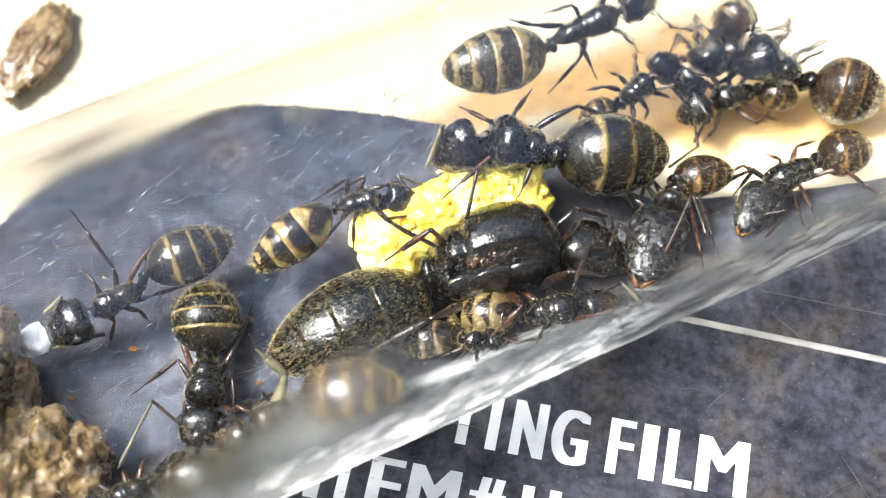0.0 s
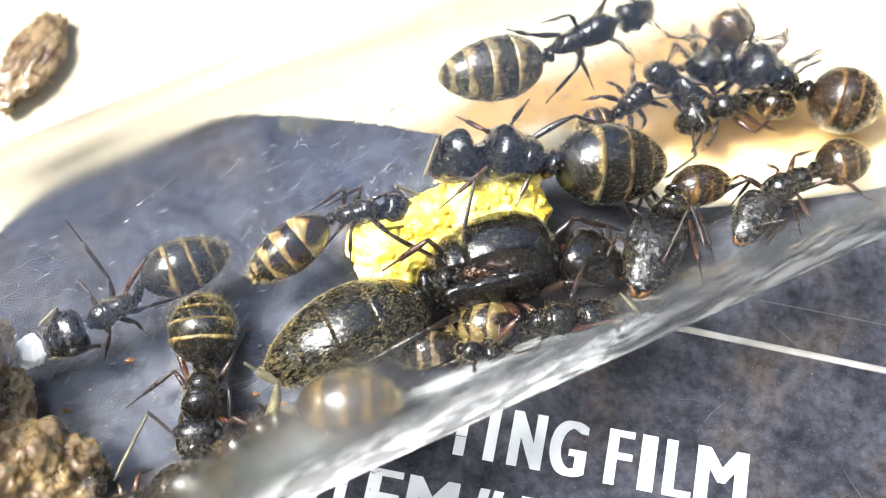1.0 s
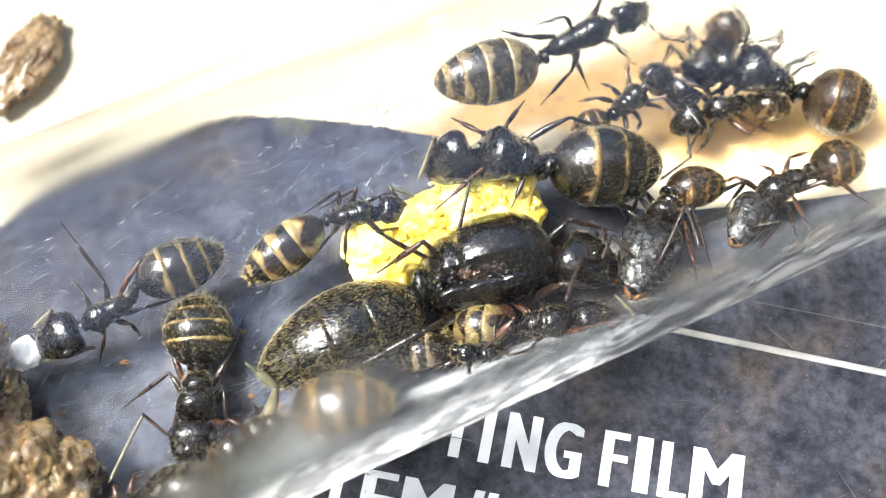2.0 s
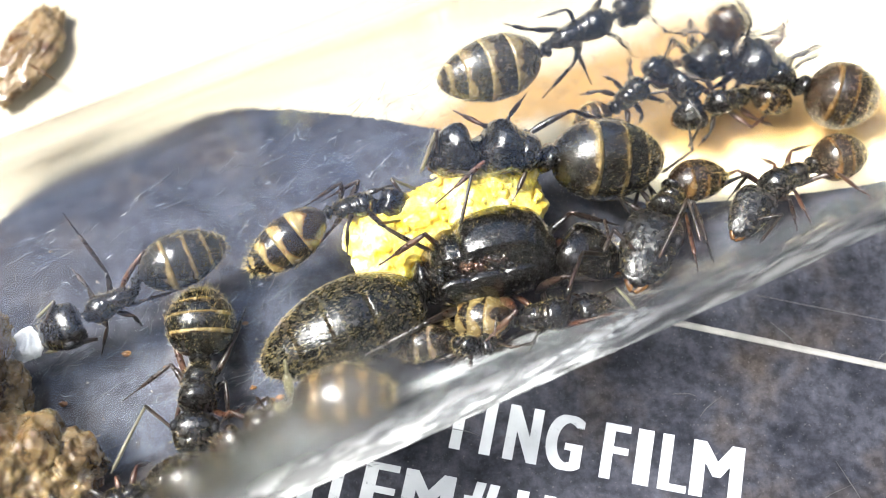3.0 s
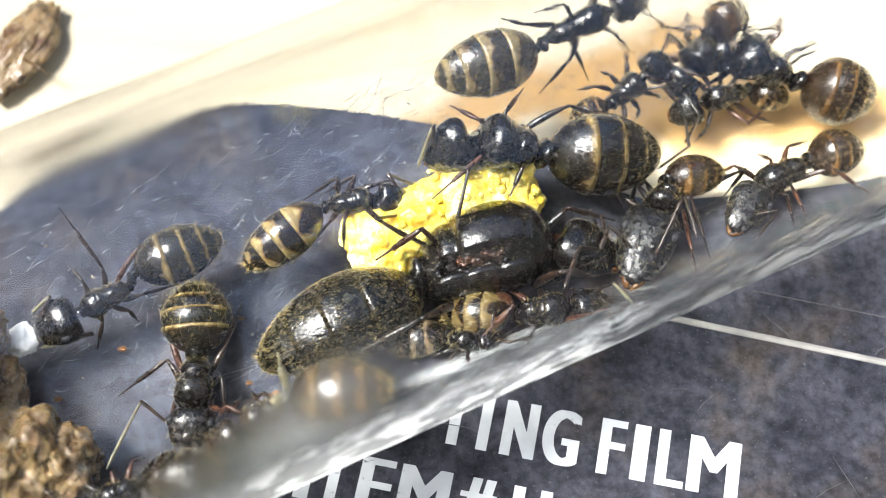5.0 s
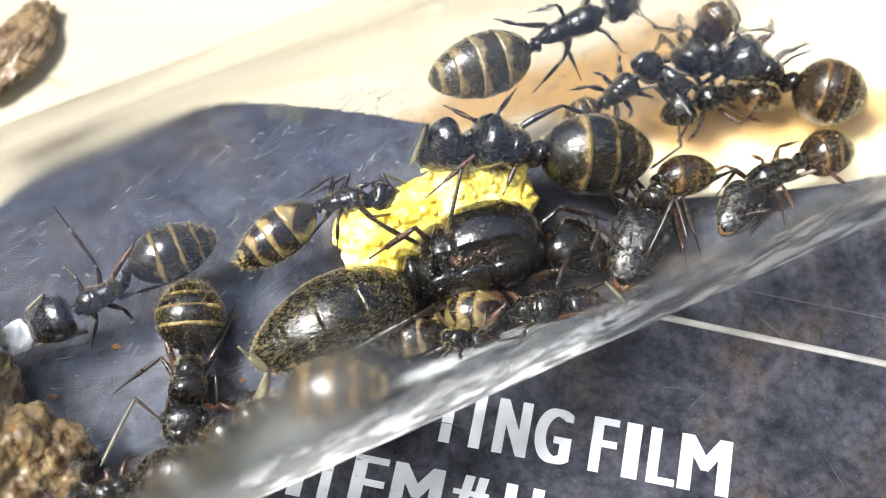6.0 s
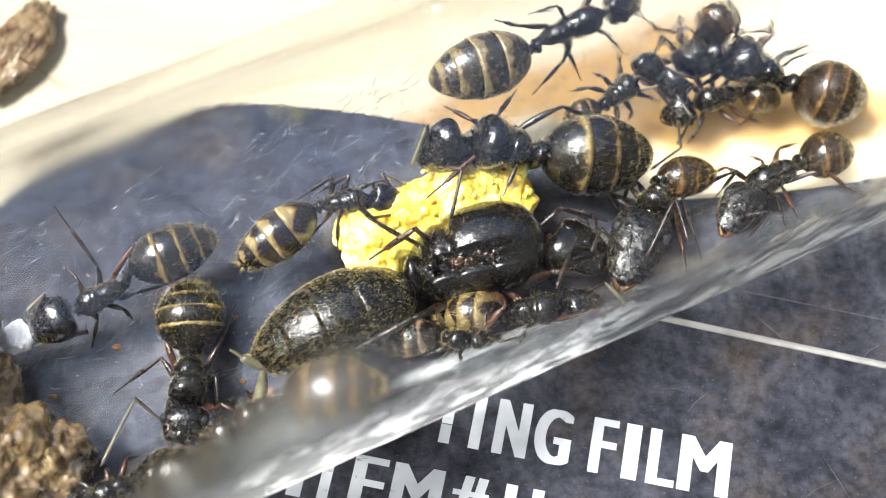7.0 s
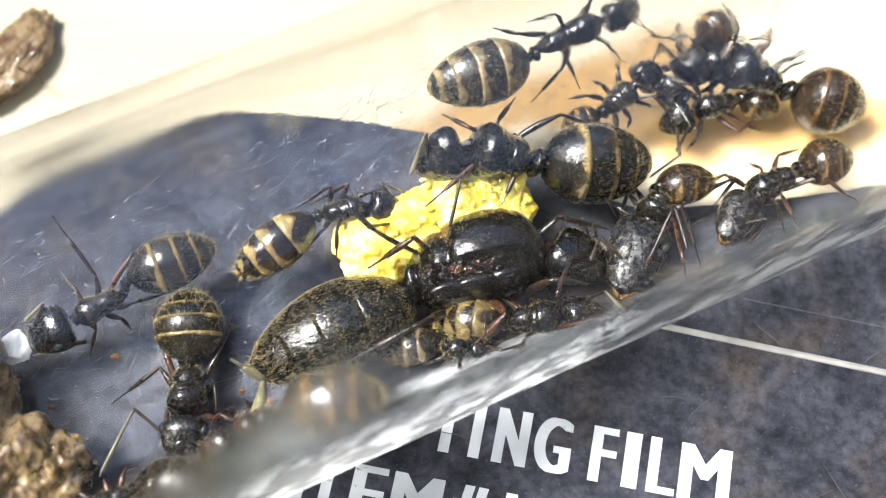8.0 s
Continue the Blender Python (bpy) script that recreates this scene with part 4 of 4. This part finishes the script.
for _ in range(16):
    at, turn, r = rng.uniform(-15.0, -7.5), rng.uniform(0.125, 0.19) * 2 * math.pi, rng.uniform(0.07, 0.17)
    bm = bmesh.new()
    bmesh.ops.create_uvsphere(bm, u_segments=16, v_segments=10, radius=1)
    bmesh.ops.scale(bm, vec=(r, r * rng.uniform(0.8, 1.1), r * 0.5), verts=bm.verts)
    out = (tube_point(0, turn, 1) - tube_point(0, turn, 0)).normalized()
    spot = Matrix.Translation(tube_point(at, turn, TUBE_R + r * 0.06) * MM) @ out.to_track_quat("Z", "Y").to_matrix().to_4x4()
    drop = tagged(mesh_object("water_drop", bm, water, at=spot), "small clear water drop on the glass tube", "water drop", "drops on the tube")
    drop.visible_shadow = False

# ---- the ants ----
ant("queen_ant", "queen", "large glossy black queen ant lying beside yellow food",
    head=((4.51, 1.22, 2.67), (6.98, 0.28, 2.97), 2.66), thorax=((4.45, 1.22, 2.67), (-1.00, -0.01, 2.63), 3.60),
    gaster=((-0.72, -0.77, 2.66), (-7.00, -3.92, 2.42), 3.87), up=(-0.12, 0.51, 0.85),
    legs={"L1": ((5.15, 2.86, 2.48), (7.33, 2.97, 0.92)), "L2": ((2.74, 3.06, 2.64), (3.33, 4.35, 1.02)), "L3": ((-0.77, 0.83, 4.75), (-2.57, 0.03, 3.58)), "R1": ((4.59, -0.92, 4.59), (5.99, -1.03, 4.29)), "R2": ((2.67, -2.45, 4.77), (1.58, -3.34, 3.90)), "R3": ((-0.77, -2.62, 3.96), (-3.05, -3.78, 3.51))},
    feelers={"L": ((6.45, 2.30, 2.89), (6.74, 0.58, 2.70)), "R": ((5.20, -0.13, 5.10), (4.54, -1.92, 5.32))})

ant("worker_ant", "banded", "black worker ant with hairy cream-banded abdomen on tube wall",
    head=((-14.02, -1.93, 2.96), (-15.65, -2.67, 2.69), 1.87), thorax=((-13.86, -1.80, 2.99), (-12.15, -0.81, 3.12), 1.09),
    gaster=((-11.96, -0.31, 3.42), (-8.70, 1.28, 3.24), 2.27), up=(0.08, -0.26, 0.96),
    legs={"L1": ((-13.16, -2.10, 2.57), (-13.61, -2.79, 1.25)), "L2": ((-12.18, -1.65, 2.57), (-12.10, -1.61, 1.43)), "L3": ((-11.75, -1.04, 2.79), (-10.42, -0.10, 1.77)), "R1": ((-13.82, -0.84, 3.62), (-14.64, 0.09, 3.51)), "R2": ((-13.12, -0.28, 3.83), (-14.53, 1.41, 5.82)), "R3": ((-11.71, 0.55, 4.01), (-10.91, 1.30, 2.95))},
    feelers={"L": ((-13.44, -2.65, 2.64), (-15.49, -3.10, 2.34)), "R": ((-14.97, -1.51, 3.82), (-15.76, -1.94, 3.14))})

ant("worker_ant", "banded", "black worker ant facing away with golden-banded abdomen",
    head=((-9.36, -5.67, 2.11), (-9.39, -7.28, 2.46), 1.83), thorax=((-9.37, -5.59, 2.09), (-9.52, -3.44, 1.93), 1.56),
    gaster=((-9.49, -3.25, 1.94), (-9.69, -0.38, 2.58), 2.73), up=(0.10, 0.08, 0.99),
    legs={"L1": ((-8.06, -5.78, 2.26), (-7.74, -4.98, 1.13)), "L2": ((-8.45, -4.19, 1.89), (-8.23, -6.00, 1.39)), "L3": ((-8.32, -2.60, 1.89), (-8.04, -0.69, 1.10)), "R1": ((-10.09, -4.82, 1.87), (-10.50, -6.10, 1.08)), "R2": ((-10.66, -3.47, 1.91), (-12.64, -4.62, 0.82)), "R3": ((-10.69, -2.36, 2.13), (-11.30, -1.12, 1.48))},
    feelers={"L": ((-8.01, -7.26, 3.16), (-7.21, -7.52, 3.20)), "R": ((-11.41, -5.25, 2.09), (-12.39, -7.94, 2.08))})

ant("worker_ant", "cream", "slim black worker ant with cream-patched abdomen, reaching yellow food",
    head=((-2.77, 3.19, 3.21), (-1.09, 2.85, 2.31), 1.41), thorax=((-2.86, 3.10, 3.18), (-4.52, 2.57, 3.34), 1.05),
    gaster=((-4.85, 2.49, 3.40), (-7.83, 0.20, 2.63), 2.05), up=(0.27, -0.62, 0.74),
    legs={"L1": ((-2.59, 3.60, 3.33), (-2.01, 4.45, 2.13)), "L2": ((-3.48, 3.78, 3.79), (-5.08, 3.49, 2.48)), "L3": ((-4.19, 3.60, 3.93), (-5.77, 3.22, 2.52)), "R1": ((-2.09, 1.21, 4.23), (-0.62, 0.67, 3.42)), "R2": ((-3.81, 1.41, 4.12), (-3.85, 0.66, 3.18)), "R3": ((-4.53, 2.01, 2.92), (-6.11, 0.97, 1.34))},
    feelers={"L": ((-2.18, 3.84, 3.73), (-1.10, 3.86, 2.70)), "R": ((-2.57, 1.45, 4.42), (-0.51, 0.60, 3.69))})

ant("worker_ant", "banded", "big black worker ant with striped abdomen feeding on yellow food",
    head=((1.24, 4.95, 4.90), (-0.63, 4.13, 4.23), 2.22), thorax=((1.38, 4.92, 4.82), (3.83, 4.63, 3.96), 2.27),
    gaster=((4.22, 4.67, 3.89), (8.99, 5.07, 2.94), 3.40), up=(0.23, -0.53, 0.82),
    legs={"L1": ((1.68, 4.11, 4.90), (-0.39, 2.30, 4.42)), "L2": ((3.21, 3.80, 4.38), (2.68, 2.66, 3.94)), "L3": ((6.04, 4.02, 4.78), (7.45, 2.66, 2.71)), "R1": ((1.41, 5.55, 5.14), (0.29, 6.50, 4.71)), "R2": ((2.50, 5.93, 5.01), (3.30, 7.57, 4.28)), "R3": ((5.14, 6.58, 4.49), (6.95, 7.02, 2.62))},
    feelers={"L": ((1.03, 3.30, 5.09), (0.58, 1.43, 4.12)), "R": ((-0.36, 4.75, 6.04), (-0.99, 3.96, 4.06))})

climber = ant("worker_ant", "bronze", "worker ant with bronze-striped abdomen high on the glass wall",
    head=((6.95, 10.68, 5.48), (8.53, 11.46, 5.20), 1.37), thorax=((6.76, 10.61, 5.51), (4.23, 9.32, 5.35), 1.23),
    gaster=((3.85, 9.00, 5.09), (-0.36, 7.35, 5.49), 2.79), up=(0.27, -0.62, 0.74),
    legs={"L2": ((4.77, 10.12, 6.69), (3.66, 10.06, 6.26)), "L3": ((3.18, 9.31, 6.47), (2.26, 9.49, 6.69)), "R1": ((7.10, 10.22, 4.50), (8.02, 10.32, 3.08)), "R2": ((5.26, 9.09, 4.17), (4.07, 8.24, 2.86)), "R3": ((5.28, 9.56, 4.82), (6.22, 9.07, 2.70))},
    feelers={})

ant("worker_ant", "brown", "dark worker ant with brown abdomen in the crowd",
    head=((10.49, 9.24, 2.97), (9.74, 8.44, 2.44), 1.54), thorax=((10.57, 9.33, 3.00), (11.38, 10.50, 3.51), 1.74),
    gaster=((11.35, 10.79, 3.76), (12.61, 11.90, 3.95), 1.79), up=(0.05, -0.43, 0.90),
    legs={},
    feelers={})

ant("worker_ant", "brown", "small dark worker ant climbing among others",
    head=((8.57, 9.05, 3.11), (9.63, 10.00, 3.16), 1.56), thorax=((8.42, 8.87, 3.04), (7.21, 7.85, 2.77), 1.22),
    gaster=((6.97, 7.66, 2.73), (5.34, 6.97, 2.59), 1.36), up=(0.15, -0.41, 0.90),
    legs={},
    feelers={"L": ((9.54, 10.45, 4.12), (10.70, 10.36, 2.96))})

ant("worker_ant", "brown", "dark worker ant with large glossy brown abdomen",
    head=((12.43, 10.23, 3.20), (11.14, 9.86, 3.00), 1.57), thorax=((12.33, 10.21, 3.23), (14.99, 9.27, 2.31), 1.97),
    gaster=((15.48, 9.09, 2.22), (18.65, 8.30, 1.92), 3.09), up=(0.08, -0.57, 0.82),
    legs={"L2": ((13.62, 10.71, 3.05), (15.08, 12.26, 1.98)), "L3": ((15.43, 10.34, 2.47), (17.12, 11.86, 1.32))},
    feelers={"L": ((12.49, 10.67, 3.75), (14.72, 11.67, 2.94))})

ant("worker_ant", "brown", "brownish worker ant partly hidden under others",
    head=((11.15, 8.28, 1.82), (9.87, 7.70, 1.66), 1.51), thorax=((11.25, 8.39, 1.84), (13.23, 9.01, 1.74), 1.16),
    gaster=((13.33, 9.07, 1.74), (15.09, 8.63, 1.37), 1.46), up=(0.17, -0.38, 0.91),
    legs={"L2": ((13.20, 7.51, 1.44), (14.32, 8.71, 0.87))},
    feelers={})

ant("worker_ant", "brown", "dark worker ant with orange legs against the tube wall",
    head=((13.01, 3.75, 2.42), (11.74, 1.47, 3.17), 1.79), thorax=((13.00, 3.72, 2.44), (15.10, 4.94, 2.33), 1.36),
    gaster=((15.31, 5.12, 2.30), (17.65, 5.73, 2.31), 2.13), up=(0.06, -0.02, 1.00),
    legs={"L1": ((14.01, 3.14, 2.89), (13.89, 1.12, 3.87)), "L2": ((14.31, 3.75, 2.63), (14.54, 1.60, 3.64)), "L3": ((16.13, 4.52, 2.66), (16.95, 2.30, 4.23)), "R2": ((13.81, 5.34, 2.00), (13.58, 6.24, 0.87)), "R3": ((14.61, 6.01, 1.93), (15.95, 6.88, 0.94))},
    feelers={"L": ((13.42, 2.09, 3.61), (12.24, 0.55, 4.21)), "R": ((12.21, 3.92, 2.40), (11.63, 1.84, 2.83))}, dull=True)

biter = ant("worker_ant", "brown", "black worker ant with dull wrinkled head and golden mandibles",
    head=((8.63, 2.42, 2.85), (7.44, -0.94, 3.95), 2.42), thorax=((8.68, 2.30, 2.89), (9.36, 3.69, 2.67), 1.49),
    gaster=((9.12, 4.06, 2.63), (11.71, 4.52, 2.41), 1.82), up=(0.04, 0.14, 0.99),
    legs={"L1": ((9.74, 2.62, 2.84), (9.75, -1.20, 4.45)), "L2": ((10.14, 3.20, 2.73), (10.60, -0.04, 3.39)), "L3": ((12.52, 4.55, 2.64), (11.86, 3.92, 1.21)), "R1": ((7.36, 3.38, 2.55), (6.61, 5.59, 0.95)), "R2": ((7.97, 3.91, 2.53), (7.83, 3.39, 0.89))},
    feelers={"L": ((9.43, 2.35, 4.69), (9.78, 0.48, 4.82)), "R": ((6.51, 1.11, 4.58), (6.08, 0.11, 4.66))}, dull=True)

ant("worker_ant", "pale", "worker ant squeezed against the glass, cream-edged abdomen",
    head=((5.00, -2.17, 3.58), (6.40, -1.59, 3.49), 1.27), thorax=((4.94, -2.15, 3.54), (2.89, -2.00, 2.75), 1.36),
    gaster=((2.74, -1.97, 2.69), (0.06, -1.67, 1.90), 2.01), up=(-0.36, -0.05, 0.93),
    legs={"L1": ((5.03, -0.88, 2.63), (7.01, -2.76, 4.97)), "L2": ((3.96, -0.42, 2.18), (4.95, -0.03, 1.48)), "L3": ((2.61, -0.58, 2.02), (2.20, -0.94, 1.33)), "R1": ((5.64, -2.68, 4.39), (7.18, -2.45, 4.53))},
    feelers={"L": ((6.70, -0.96, 3.35), (7.11, -2.40, 4.84))})

ant("worker_ant", "ribbed", "small worker ant with ribbed striped abdomen near the glass",
    head=((1.37, -3.33, 3.01), (2.29, -3.00, 2.95), 0.92), thorax=((1.29, -3.31, 2.97), (0.38, -2.88, 2.44), 0.87),
    gaster=((0.33, -2.73, 2.35), (-2.05, -2.94, 1.86), 1.57), up=(-0.46, 0.10, 0.88),
    legs={},
    feelers={})

misted = ant("worker_ant", "amber", "worker ant with amber-banded abdomen behind misted glass",
    head=((-7.30, -6.85, 3.67), (-8.41, -7.59, 3.45), 1.27), thorax=((-7.22, -6.78, 3.65), (-5.72, -5.89, 3.55), 1.18),
    gaster=((-5.60, -5.64, 3.46), (-1.71, -5.47, 4.29), 2.58), up=(0.07, -0.02, 1.00),
    legs={"R2": ((-5.53, -5.85, 4.69), (-5.67, -4.61, 5.45)), "R3": ((-6.62, -5.22, 3.01), (-7.78, -5.51, 1.29))},
    feelers={"L": ((-7.45, -8.85, 5.47), (-8.62, -8.80, 4.22)), "R": ((-6.23, -6.40, 3.95), (-7.12, -5.07, 2.53))})

ant("worker_ant", "dark", "dark worker ant pressed on misted glass",
    head=((-12.31, -9.68, 3.18), (-13.35, -10.15, 3.00), 1.29), thorax=((-12.22, -9.56, 3.14), (-10.87, -8.75, 3.02), 1.07),
    gaster=((-10.79, -8.66, 2.99), (-7.65, -8.47, 3.89), 1.98), up=(0.07, 0.03, 1.00),
    legs={},
    feelers={})



def turned(ob, rx=0, ry=0, rz=0):
    """The part's resting pose, turned about its joint."""
    return ob.matrix_basis.copy() @ pose(0, 0, 0, rx, ry, rz)


def motions():
    """What moves while the camera looks: one abdomen pulses, a leg is lifted and laid down again, a head nods."""
    belly = climber["gaster"]
    rest = [turned(belly, rz=a) for a in (-4, -7, -6, -5, 0, 0, 0, 2, 1)]
    walk(belly, list(zip((0.0, 0.5, 1.0, 1.7, 2.9, 3.5, 4.7, 6.0, 8.0), rest)))
    leg = misted["R2"]
    spin = [turned(leg, rz=a) for a in (48, 58, 60, 2, 4, 0, 0, 2, 44, 56, 60, 58)]
    walk(leg, list(zip((0.0, 1.0, 1.7, 2.8, 3.2, 3.6, 4.0, 4.7, 5.8, 6.4, 7.2, 8.0), spin)))
    head = biter["head"]
    nod = [turned(head, ry=a) for a in (0, 0, 0, 1, 5, 3, 6, 5)]
    walk(head, list(zip((0.0, 1.5, 3.5, 4.7, 6.0, 6.6, 7.4, 8.0), nod)))


motions()
